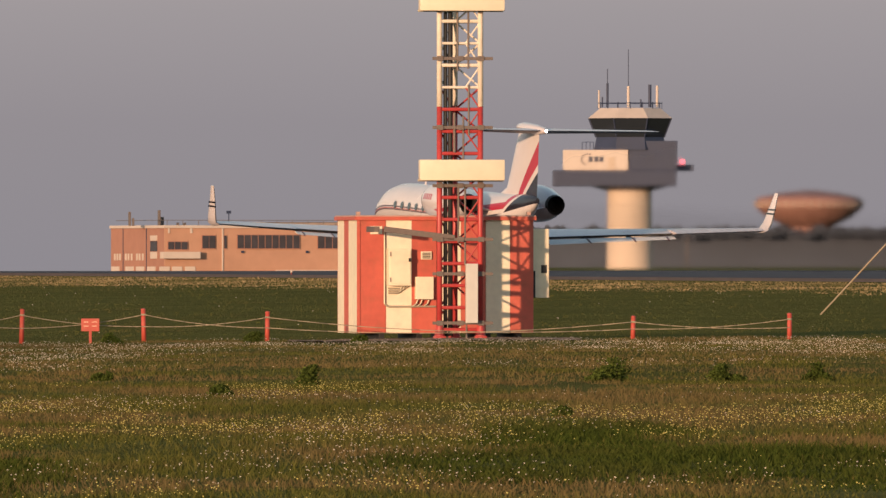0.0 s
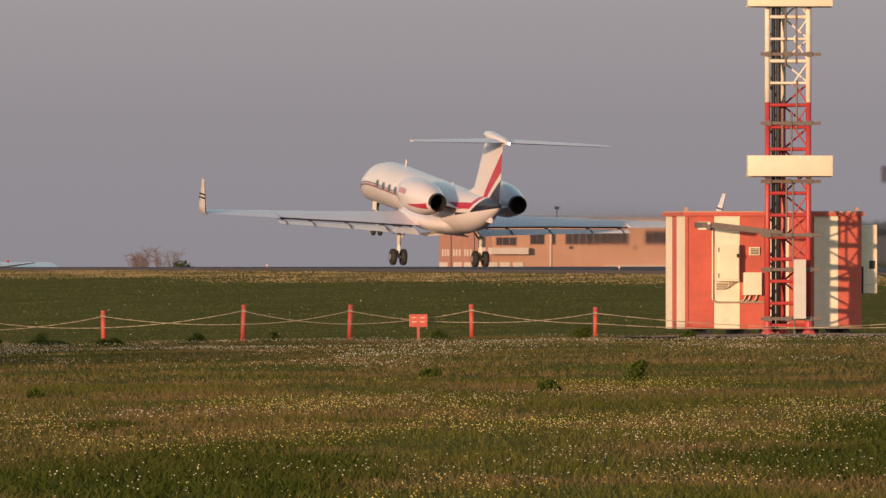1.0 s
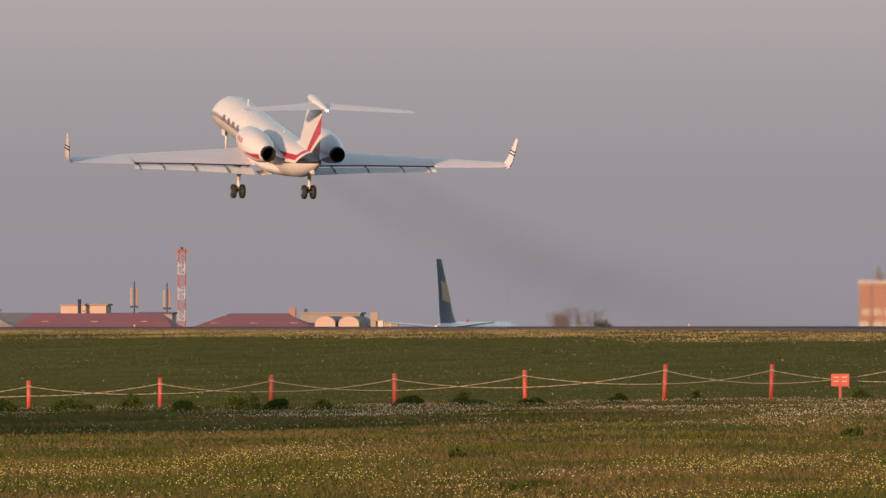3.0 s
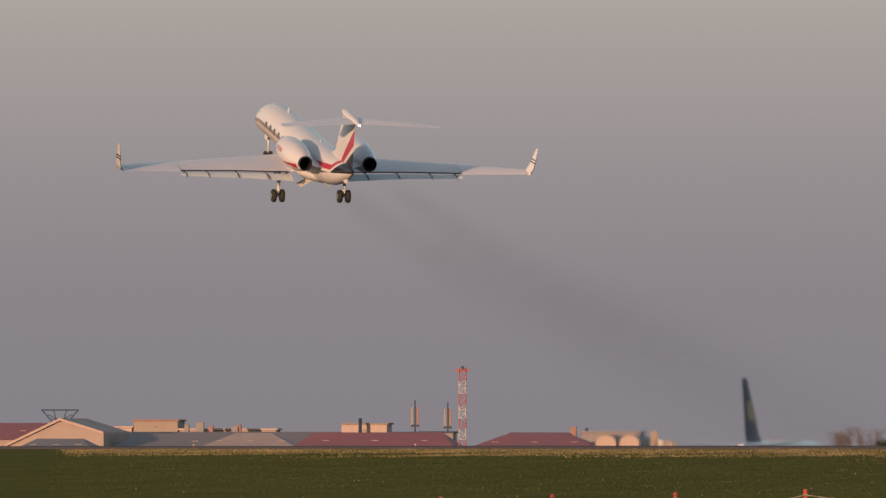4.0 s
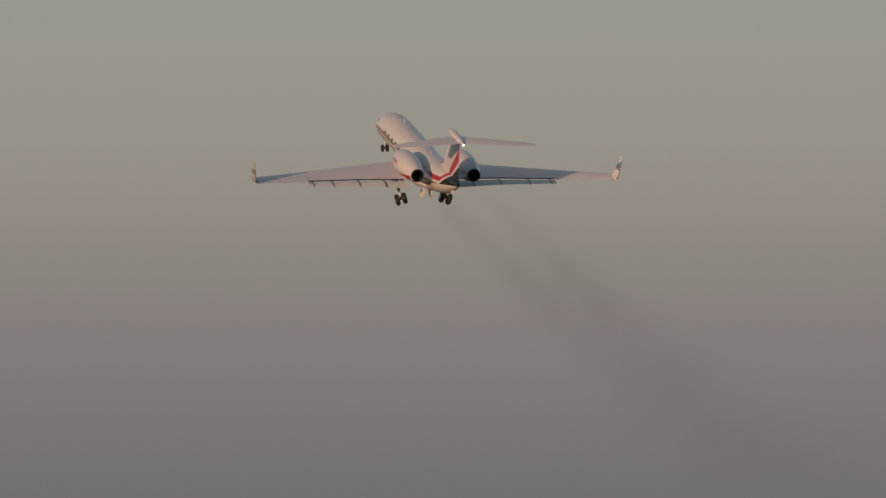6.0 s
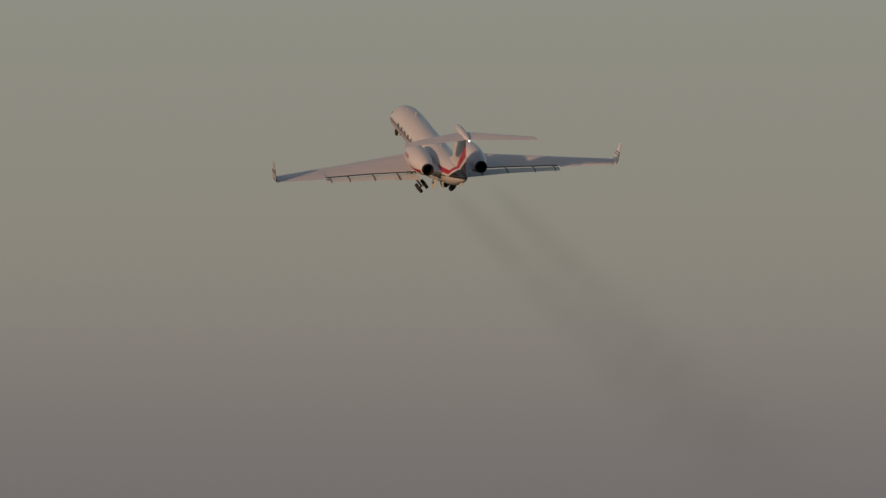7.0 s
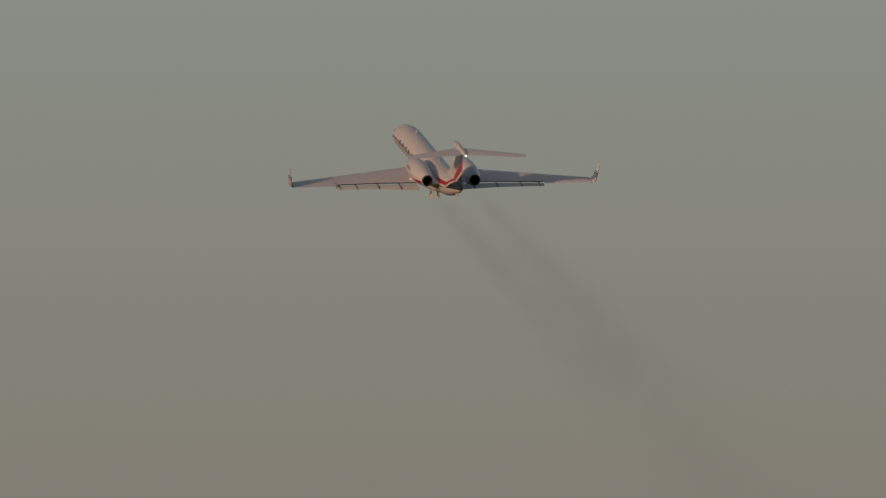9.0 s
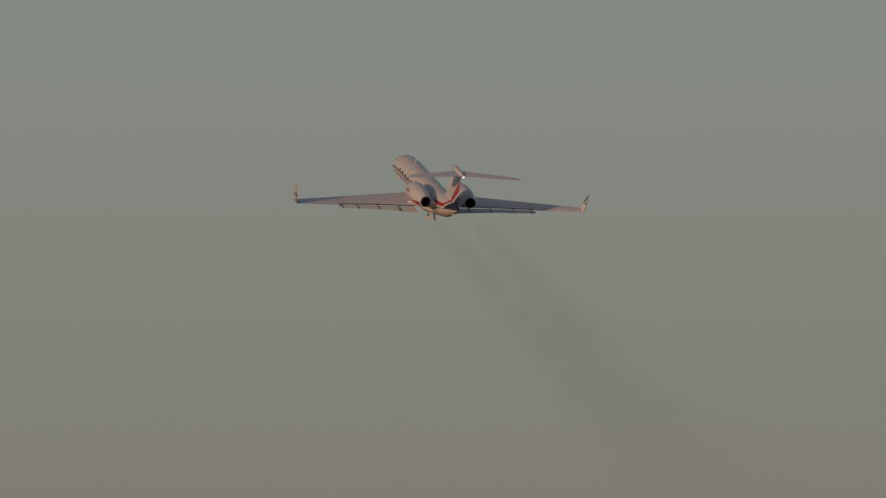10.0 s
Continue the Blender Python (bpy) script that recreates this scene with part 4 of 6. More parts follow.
# ---------------------------------------------------------------- hot air left over the runway by the engines
def hot_air():
    m = bpy.data.materials.new("shimmering_hot_air")
    m.use_nodes = True
    n, l = m.node_tree.nodes, m.node_tree.links
    n.remove(n["Principled BSDF"])
    clear, bend, mix = n.new("ShaderNodeBsdfTransparent"), n.new("ShaderNodeBsdfRefraction"), n.new("ShaderNodeMixShader")
    tc, sep, wave, top, both_ways = n.new("ShaderNodeTexCoord"), n.new("ShaderNodeSeparateXYZ"), n.new("ShaderNodeTexNoise"), n.new("ShaderNodeMath"), n.new("ShaderNodeMath")
    l.new(tc.outputs["Object"], sep.inputs[0])
    l.new(tc.outputs["Object"], wave.inputs["Vector"])
    wave.inputs["Scale"].default_value = 0.25
    top.operation, top.inputs[2].default_value = "MULTIPLY_ADD", 0.0
    top.inputs[1].default_value = -2.5                       # ragged upper edge
    l.new(wave.outputs["Fac"], top.inputs[0])
    l.new(sep.outputs["Z"], top.inputs[2])
    fades = []
    for socket, lo, hi in ((sep.outputs["X"], 0.0, 5.0), (top.outputs[0], 6.3, 4.0)):
        f = n.new("ShaderNodeMapRange")
        f.inputs["From Min"].default_value, f.inputs["From Max"].default_value = lo, hi
        l.new(socket, f.inputs["Value"])
        fades.append(f.outputs[0])
    both_ways.operation = "MULTIPLY"
    l.new(fades[0], both_ways.inputs[0])
    l.new(fades[1], both_ways.inputs[1])
    bend.inputs["IOR"].default_value, bend.inputs["Roughness"].default_value = 1.0010, 0.5
    l.new(both_ways.outputs[0], mix.inputs[0])
    l.new(clear.outputs[0], mix.inputs[1])
    l.new(bend.outputs[0], mix.inputs[2])
    l.new(mix.outputs[0], n["Material Output"].inputs["Surface"])
    verts, faces = [], []
    cols, rows = 40, 14
    for i in range(cols + 1):
        for k in range(rows + 1):
            x, z = 60.0 * i / cols, 9.0 * k / rows
            verts.append((x, 0.4 * math.sin(x * 0.4), z))
    for i in range(cols):
        for k in range(rows):
            p = i * (rows + 1) + k
            faces.append((p, p + rows + 1, p + rows + 2, p + 1))
    me = bpy.data.meshes.new("hot_air")
    me.from_pydata(verts, [], faces)
    me.materials.append(m)
    for fc in me.polygons:
        fc.use_smooth = True
    ob = tagged(new("hot_air", me), "clear shimmering hot air left behind by jet engines", "hot air", kind="stuff")
    ob.visible_shadow = False
    return ob


HOT_AIR = hot_air()


# ---------------------------------------------------------------- control tower
def tower():
    Y = 2000.0
    k = Y / UNIT
    o = spot(1115, 477, Y)
    z0 = ground_z(o.x, Y)
    tw = thing("control_tower", pose(o.x, Y, z0), "airport control tower with pale concrete shaft and dark glazed cab", "control tower")
    X = lambda u: (u - 1115) * k
    Z = lambda v: spot(0, v, Y).z - z0
    n = 8

    def octa(r0, r1, za, zb, turn=22.5):
        return loft([[(r * math.cos(radians(turn + 360 * i / n)), r * math.sin(radians(turn + 360 * i / n)), z) for i in range(n)] for r, z in ((r0, za), (r1, zb))])
    part("shaft", lathe([(3.25, -1.0), (3.15, Z(400)), (3.1, Z(335))], 40), M["concrete"], tw, "pale round concrete shaft", smooth=40)
    for v in (365, 400, 435):
        part("shaft_joint", lathe([(3.13, Z(v)), (3.19, Z(v) + 0.05), (3.19, Z(v) + 0.15), (3.13, Z(v) + 0.2)], 40), M["concrete"], tw, smooth=40)
    part("lower_deck", box(X(978), -5.0, Z(330), X(1198), 5.0, Z(302), 0.1), M["tower_dark"], tw, "dark service deck")
    part("deck_neck", octa(3.4, 6.0, Z(338), Z(330)), M["tower_dark"], tw)
    wb = part("service_level", box(X(996), -4.9, Z(302), X(1111), 3.0, Z(266), 0.08), M["pale"], tw, "cream service level")
    bm = bmesh.new()
    for i in range(9):
        a, c = radians(80 + 20 * i), radians(80 + 20 * (i + 1))
        add_box(bm, -0.09, -0.02, -0.09, 0.09, 0.02, 0.09, pose(X(1041) + 1.0 * math.cos(a), -4.93, Z(283) + 0.75 * math.sin(a)))
    part("emblem_arc", bm, M["tower_dark"], wb, "dark curved emblem")
    bm = bmesh.new()
    for x0 in (1041, 1051, 1060):
        add_box(bm, X(x0), -4.95, Z(287), X(x0 + 7), -4.91, Z(278))
    part("emblem_bars", bm, M["tower_dark"], wb, "dark lettering shown as plain bars")
    part("door", box(X(1076), -4.96, Z(302), X(1088), -4.91, Z(279)), M["concrete"], wb)
    part("service_block", box(X(1112), -4.6, Z(302), X(1198), 4.0, Z(250), 0.08), M["tower_dark"], tw, "dark clad block")
    part("cab_base", octa(5.4, 5.0, Z(266), Z(243)), M["tower_dark"], tw)
    cabz = [(5.1, Z(243)), (6.15, Z(210))]
    cab = part("cab_glazing", octa(cabz[0][0], cabz[1][0], cabz[0][1], cabz[1][1]), M["tower_glass"], tw, "dark leaning cab glazing")
    for i in range(8):
        a = radians(22.5 + 45 * i)
        part("mullion", rod((cabz[0][0] * math.cos(a), cabz[0][0] * math.sin(a), cabz[0][1]), (cabz[1][0] * math.cos(a), cabz[1][0] * math.sin(a), cabz[1][1]), 0.1, n=6), M["tower_dark"], cab)
    part("cab_roof", octa(6.3, 4.5, Z(210), Z(192)), M["pale"], tw, "pale sloping cab roof")
    rail = part("roof_rail", path_tube([(4.4 * math.cos(radians(i * 45)), 4.4 * math.sin(radians(i * 45)), Z(183)) for i in range(9)], 0.06, 6), M["tower_dark"], tw)
    for i in range(16):
        a = radians(i * 22.5)
        part("rail_post", rod((4.4 * math.cos(a), 4.4 * math.sin(a), Z(193)), (4.4 * math.cos(a), 4.4 * math.sin(a), Z(181)), 0.045, n=6), M["tower_dark"], rail)
    for u, lo, hi, r, mat in ((1060, 192, 160, 0.12, "pale"), (1075, 190, 148, 0.16, "tower_dark"), (1075, 150, 122, 0.06, "tower_dark"), (1112, 190, 153, 0.2, "pale"), (1112, 155, 88, 0.05, "tower_dark"),
                              (1150, 190, 150, 0.22, "tower_dark"), (1163, 190, 152, 0.18, "pale"), (1066, 190, 172, 0.1, "tower_dark"), (1134, 190, 176, 0.1, "tower_dark")):
        part("aerial", rod((X(u), 0, Z(lo)), (X(u), 0, Z(hi)), r, n=8), M[mat], tw)
    for u in (1030, 1037, 1044, 1050):
        part("balcony_post", rod((X(u), -2, Z(266)), (X(u), -2, Z(252)), 0.05, n=6), M["tower_dark"], tw)
    part("balcony_rail", rod((X(1030), -2, Z(252)), (X(1050), -2, Z(252)), 0.05, n=6), M["tower_dark"], tw)
    arm = part("lamp_arm", box(X(1198), -1, Z(303), X(1228), 0, Z(292), 0.1), M["tower_dark"], tw)
    part("obstruction_lamp", lathe([(0.05, -0.35), (0.32, -0.2), (0.36, 0.1), (0.2, 0.35), (0.05, 0.4)], 12, Matrix.Translation((X(1208), -0.6, Z(287)))), M["redlamp"], arm, "glowing red obstruction lamp", smooth=60)
    p = spot(1218, 480, Y)
    solid("light_pole", rod((p.x, Y, ground_z(p.x, Y)), (p.x, Y, spot(0, 408, Y).z), 0.12, 0.07, 8), M["steel"], Matrix(), "thin grey pole beyond the runway", "pole", smooth=60)


tower()


# ---------------------------------------------------------------- round water tank behind the woods
def tank():
    Y = 3150.0
    k = Y / UNIT
    o = spot(1430, 480, Y)
    z0 = ground_z(o.x, Y)
    Z = lambda v: spot(0, v, Y).z - z0
    t = thing("water_tank", pose(o.x, Y, z0), "rust-red saucer-shaped water tank on a flared pedestal", "water tank")
    R = 95 * k
    part("tank_shell", lathe([(R * 0.42, Z(402)), (R * 0.78, Z(385)), (R * 0.98, Z(368)), (R, Z(358)), (R * 0.93, Z(350)), (R * 0.55, Z(342)), (R * 0.1, Z(337))], 48), M["rust"], t, "rust-red saucer", smooth=30)
    part("pedestal", lathe([(R * 0.35, -0.5), (R * 0.30, Z(440)), (R * 0.42, Z(402))], 32), M["rust"], t, smooth=30)
    for i in range(40):
        a = radians(9 * i)
        m = pose(0.975 * R * math.cos(a), 0.975 * R * math.sin(a), Z(361), 0, 0, math.degrees(a))
        part("panel", box(-0.15, -0.42, -0.8, 0.35, 0.42, 0.55, 0.05, m), M["tan"], t)


tank()


def far_woods():
    rnd = random.Random(5)
    verts, faces = [], []
    for i in range(12000):
        u = rnd.uniform(930, 1680)
        Y = rnd.uniform(3068, 3074)
        base = spot(u, 476, Y)
        tall = 10.6 * (0.86 + 0.10 * noise.noise((u * 0.03, 0, 0)) + 0.10 * noise.noise((u * 0.11, 3, 0)))
        z = base.z - 0.5 + tall * (0.80 + 0.2 * rnd.random() ** 1.3)
        s = rnd.uniform(0.08, 0.22)
        a, tilt = rnd.uniform(-0.35, 0.35), rnd.uniform(-0.6, 0.6)
        dx, dy, dz = s * math.cos(a), s * math.sin(a), s * tilt
        p = len(verts)
        verts += [(base.x - dx, Y - dy, z - dz), (base.x + dx, Y + dy, z + dz), (base.x + dx * 0.6, Y + dy * 0.6, z + s * 1.5), (base.x - dx * 0.7, Y - dy * 0.7, z + s * 1.3)]
        faces.append((p, p + 1, p + 2, p + 3))
    me = bpy.data.meshes.new("far_woods")
    me.from_pydata(verts, [], faces)
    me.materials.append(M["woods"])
    tagged(new("far_woods", me), "hazy dark belt of distant woods", "woods", kind="stuff")
    # trunks and ground-cover wall behind the leaves
    a, c = spot(900, 480, 3075), spot(1720, 480, 3075)
    bm = bmesh.new()
    row = []
    for i in range(140):
        f = i / 139
        u = 900 + 820 * f
        p = spot(u, 480, 3075)
        h = 10.0 * (0.86 + 0.10 * noise.noise((u * 0.03, 0, 0)) + 0.12 * noise.noise((u * 0.2, 5, 0)))
        row.append([bm.verts.new(v) for v in ((p.x, 3075, p.z - 2), (p.x, 3075, p.z + h), (p.x, 3095, p.z + h), (p.x, 3095, p.z - 2))])
    for p, q in zip(row, row[1:]):
        for k in range(3):
            bm.faces.new((p[k], q[k], q[k + 1], p[k + 1]))
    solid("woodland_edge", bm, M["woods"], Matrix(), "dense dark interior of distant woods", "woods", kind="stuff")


far_woods()


# ---------------------------------------------------------------- terminal building
def terminal():
    Y = 2200.0
    k = Y / UNIT
    o = spot(292, 487, Y)
    z0 = -3.9
    turn = 20.0
    tb = thing("terminal_building", pose(o.x, Y, z0, 0, 0, turn), "long two-storey brown brick airport building with strip windows", "building")
    ca = math.cos(radians(turn))
    X = lambda u: (u - 292) * k / ca
    Z = lambda v: spot(0, v, Y).z - z0
    W, D = X(905), 102 * k / math.sin(radians(turn))
    S = lambda u: (292 - u) / 102 * D                       # along the end wall
    part("front_wall", box(0.0, 0.0, 0, W, 0.4, Z(404)), M["brick"], tb, "lit orange-brown brick wall")
    part("end_wall", box(0.0, 0.42, 0, 0.4, D, Z(404)), M["brick_dark"], tb, "brick end wall in a reddish tone darkened as shade")
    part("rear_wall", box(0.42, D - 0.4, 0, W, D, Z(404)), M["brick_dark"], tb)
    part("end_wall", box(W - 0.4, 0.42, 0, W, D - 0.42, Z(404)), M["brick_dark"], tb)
    part("roof", box(-0.1, -0.1, Z(404), W + 0.1, D + 0.1, Z(401)), M["slate"], tb)
    part("parapet", box(-0.25, -0.25, Z(404), W, -0.1, Z(399), 0.03), M["pale"], tb)
    part("parapet", box(-0.25, -0.1, Z(404), -0.1, D, Z(399), 0.03), M["pale"], tb)
    part("upper_storey", box(X(478), 3, Z(401), W - 1, D - 3, Z(393)), M["tan"], tb)

    def window(u0, u1, v0, v1, label="dark window", mat="far_glass"):
        w = part("window", box(X(u0), -0.16, Z(v1), X(u1), -0.02, Z(v0), 0.02), M["brick_dark"], tb, label)
        cols = max(1, round((u1 - u0) / 13))
        for c in range(cols):
            a = X(u0) + 0.12 + (X(u1) - X(u0) - 0.12) * c / cols
            part("pane", box(a, -0.20, Z(v1) + 0.12, a + (X(u1) - X(u0)) / cols - 0.14, -0.165, Z(v0) - 0.12), M[mat], w)
    window(296, 332, 427, 443)
    window(356, 381, 416, 441)
    window(394, 400, 416, 441)
    window(418, 530, 415, 441, "long dark strip window")
    window(560, 640, 415, 441, "long dark strip window")
    part("canopy", box(X(283), -1.3, Z(458), X(350), -0.02, Z(446), 0.05), M["pale"], tb, "pale canopy")
    part("downpipe", box(X(297), -0.12, Z(413), X(300), -0.02, Z(402)), M["pale"], tb)
    part("downpipe", box(X(336), -0.12, Z(413), X(340), -0.02, Z(404)), M["pale"], tb)
    part("pier", box(X(392), -0.2, Z(486), X(394), -0.02, Z(404)), M["pale"], tb)
    for u in (282, 304, 327):
        part("loading_door", box(X(u), -0.15, Z(500), X(u + 18), -0.02, Z(472), 0.03), M["pale"], tb, "pale roller door")
    part("low_wall", box(X(481), -2.0, Z(505), X(700), -1.5, Z(478), 0.05), M["pale"], tb)
    for u in (426, 540):
        part("wall_lamp", box(X(u), -0.3, Z(448), X(u + 4), -0.02, Z(444)), M["tower_dark"], tb)
    for u in (192, 219, 239, 260):
        part("loading_door", box(-0.15, S(u + 15), Z(500), -0.02, S(u), Z(472), 0.03), M["pale"], tb, "pale roller door")
    for u in (197, 202, 207, 218, 223, 229, 239, 244, 250):
        part("slit_window", box(-0.12, S(u + 2.5), Z(461), -0.02, S(u), Z(449)), M["pale"], tb)
    for u in (213, 257):
        part("seam", box(-0.06, S(u + 1), Z(486), -0.02, S(u), Z(404)), M["tower_dark"], tb)
    part("window", box(-0.14, S(278), Z(445), -0.02, S(266), Z(427)), M["far_glass"], tb, "dark window")
    for v0, v1 in ((417, 426), (446, 458)):
        part("panel", box(-0.16, S(278), Z(v1), -0.02, S(266), Z(v0)), M["pale"], tb)
    for i in range(26):
        x = X(215) + (W - X(215)) * i / 25
        if x > 0:
            part("roof_rail_post", rod((x, 0.5, Z(401)), (x, 0.5, Z(390)), 0.05, n=6), M["steel"], tb)
    part("roof_rail", rod((0, 0.5, Z(390)), (W, 0.5, Z(390)), 0.05, n=6), M["steel"], tb)
    part("roof_rail", rod((0, 0.5, Z(390)), (0.5, D - 1, Z(390)), 0.05, n=6), M["steel"], tb)
    for u, y, w, lo, hi in ((252, 6, 5, 400, 375), (266, 8, 4, 400, 386), (300, 5, 6, 400, 372), (308, 6, 9, 400, 384), (333, 5, 6, 400, 394), (345, 5, 6, 400, 394)):
        part("roof_unit", box(X(u), y, Z(lo), X(u + w * 0.55), y + 0.6, Z(hi), 0.05), M["steel"], tb, "slim rooftop unit")
    part("roof_lamp", rod((X(412), 2, Z(400)), (X(412), 2, Z(374)), 0.08, n=6), M["tower_dark"], tb)
    part("roof_lamp", box(X(409), 1.7, Z(378), X(415), 2.3, Z(373)), M["tower_dark"], tb)


terminal()


# ---------------------------------------------------------------- low hangars and huts beyond the runway's far end
def hip_roof(x0, x1, y0, y1, z0, z1, inset, ridge=0.5):
    ym = y0 + (y1 - y0) * ridge
    bm = bmesh.new()
    v = [bm.verts.new(p) for p in ((x0, y0, z0), (x1, y0, z0), (x1, y1, z0), (x0, y1, z0), (x0 + inset, ym, z1), (x1 - inset, ym, z1))]
    for f in ((0, 1, 5, 4), (1, 2, 5), (2, 3, 4, 5), (3, 0, 4), (3, 2, 1, 0)):
        bm.faces.new([v[i] for i in f])
    bmesh.ops.recalc_face_normals(bm, faces=bm.faces[:])
    return bm


def low_hall(u0, u1, v_eave, v_top, Y, inset, wall, roof, label, depth=26.0):
    k = Y / UNIT
    a, c = spot(u0, v_eave, Y), spot(u1, v_eave, Y)
    z0 = -4.0
    ob = thing("hangar_hall", pose(a.x, Y, z0), label, "hangar", "halls beyond the runway")
    L, e, t = c.x - a.x, a.z - z0, spot(0, v_top, Y).z - z0
    part("wall", box(0.1, 0.1, 0, L - 0.1, depth - 0.1, e), M[wall], ob)
    part("roof", hip_roof(-0.3, L + 0.3, -0.4, depth + 0.4, e, t, inset * k), M[roof], ob)
    for i in range(3):
        part("roof_vent", box(L * (0.2 + 0.3 * i) - 0.5, depth * 0.25, e + (t - e) * 0.4, L * (0.2 + 0.3 * i) + 0.5, depth * 0.3, e + (t - e) * 0.55), M["tan"], ob)
    n = max(2, int(L / 5))
    for i in range(n):
        x = L * (i + 0.5) / n
        part("door_leaf", box(x - 1.6, -0.05, 0, x + 1.6, 0.09, e * 0.85), M["tan"], ob)
    return ob


def block(name, u0, u1, v_top, Y, depth, mat, label, category, cap=None):
    a, c = spot(u0, v_top, Y), spot(u1, v_top, Y)
    z0 = -4.0
    ob = thing(name, pose(a.x, Y, z0), label, category)
    L, h = c.x - a.x, a.z - z0
    part("wall", box(0, 0, 0, L, depth, h - 0.25), M[mat], ob)
    part("roof", box(-0.25, -0.25, h - 0.25, L + 0.25, depth + 0.25, h, 0.04), M[cap or "slate"], ob)
    for i in range(max(1, int(L / 3.5))):
        x = L * (i + 0.5) / max(1, int(L / 3.5))
        part("wall_vent", box(x - 0.25, -0.06, h - 1.25, x + 0.25, -0.01, h - 0.95), M["slate"], ob)
    return ob


def arched_hall(u0, u1, v_top, Y, mat, depth=30.0):
    a, c = spot(u0, v_top, Y), spot(u1, v_top, Y)
    z0 = -4.0
    ob = thing("arched_hangar", pose((a.x + c.x) / 2, Y, z0), "pale round-roofed hangar beyond the runway", "hangar", "halls beyond the runway")
    r, h = (c.x - a.x) / 2, a.z - z0
    ring = lambda y, s: [(s * r * math.cos(math.pi * i / 16), y, (h - r * 0.7) + s * r * 0.7 * math.sin(math.pi * i / 16)) for i in range(17)] + [(-s * r, y, 0), (s * r, y, 0)]
    part("shell", loft([ring(0, 1), ring(depth, 1)]), M["slate"], ob, smooth=30)
    part("gable", loft([ring(-0.2, 0.93), ring(-0.02, 0.93)]), M[mat], ob, "pale gable end")
    part("gable_door", box(-r * 0.55, -0.3, 0, r * 0.55, -0.22, h * 0.45), M["tan"], ob)


def gabled_hall(u0, ur, u1, v_eave, v_top, Y, depth=40.0):
    """Hall that turns its broad gable to the runway."""
    z0 = -4.0
    p = [spot(u, v, Y) for u, v in ((u0, v_eave), (ur, v_top), (u1, v_eave - 22))]
    ob = thing("gabled_hall", pose(p[1].x, Y, z0), "broad gabled hall with a pinkish end wall", "hangar", "halls beyond the runway")
    q = [(a.x - p[1].x, a.z - z0) for a in p]
    ring = lambda y, e: [(q[0][0] - e, y, 0), (q[0][0] - e, y, q[0][1]), (0, y, q[1][1] + e * 0.3), (q[2][0] + e, y, q[2][1]), (q[2][0] + e, y, 0)]
    part("wall", loft([ring(0, 0), ring(depth, 0)]), M["render_wall"], ob)
    for (xa, za), (xb, zb) in ((q[0], q[1]), (q[1], q[2])):
        part("roof_slope", loft([[(xa, y, za), (xb, y, zb), (xb, y, zb + 0.35), (xa, y, za + 0.35)] for y in (-0.5, depth + 0.3)]), M["tile"], ob)
    part("door_leaf", box(-3.0, -0.12, 0, 2.5, -0.02, 2.6), M["slate"], ob)


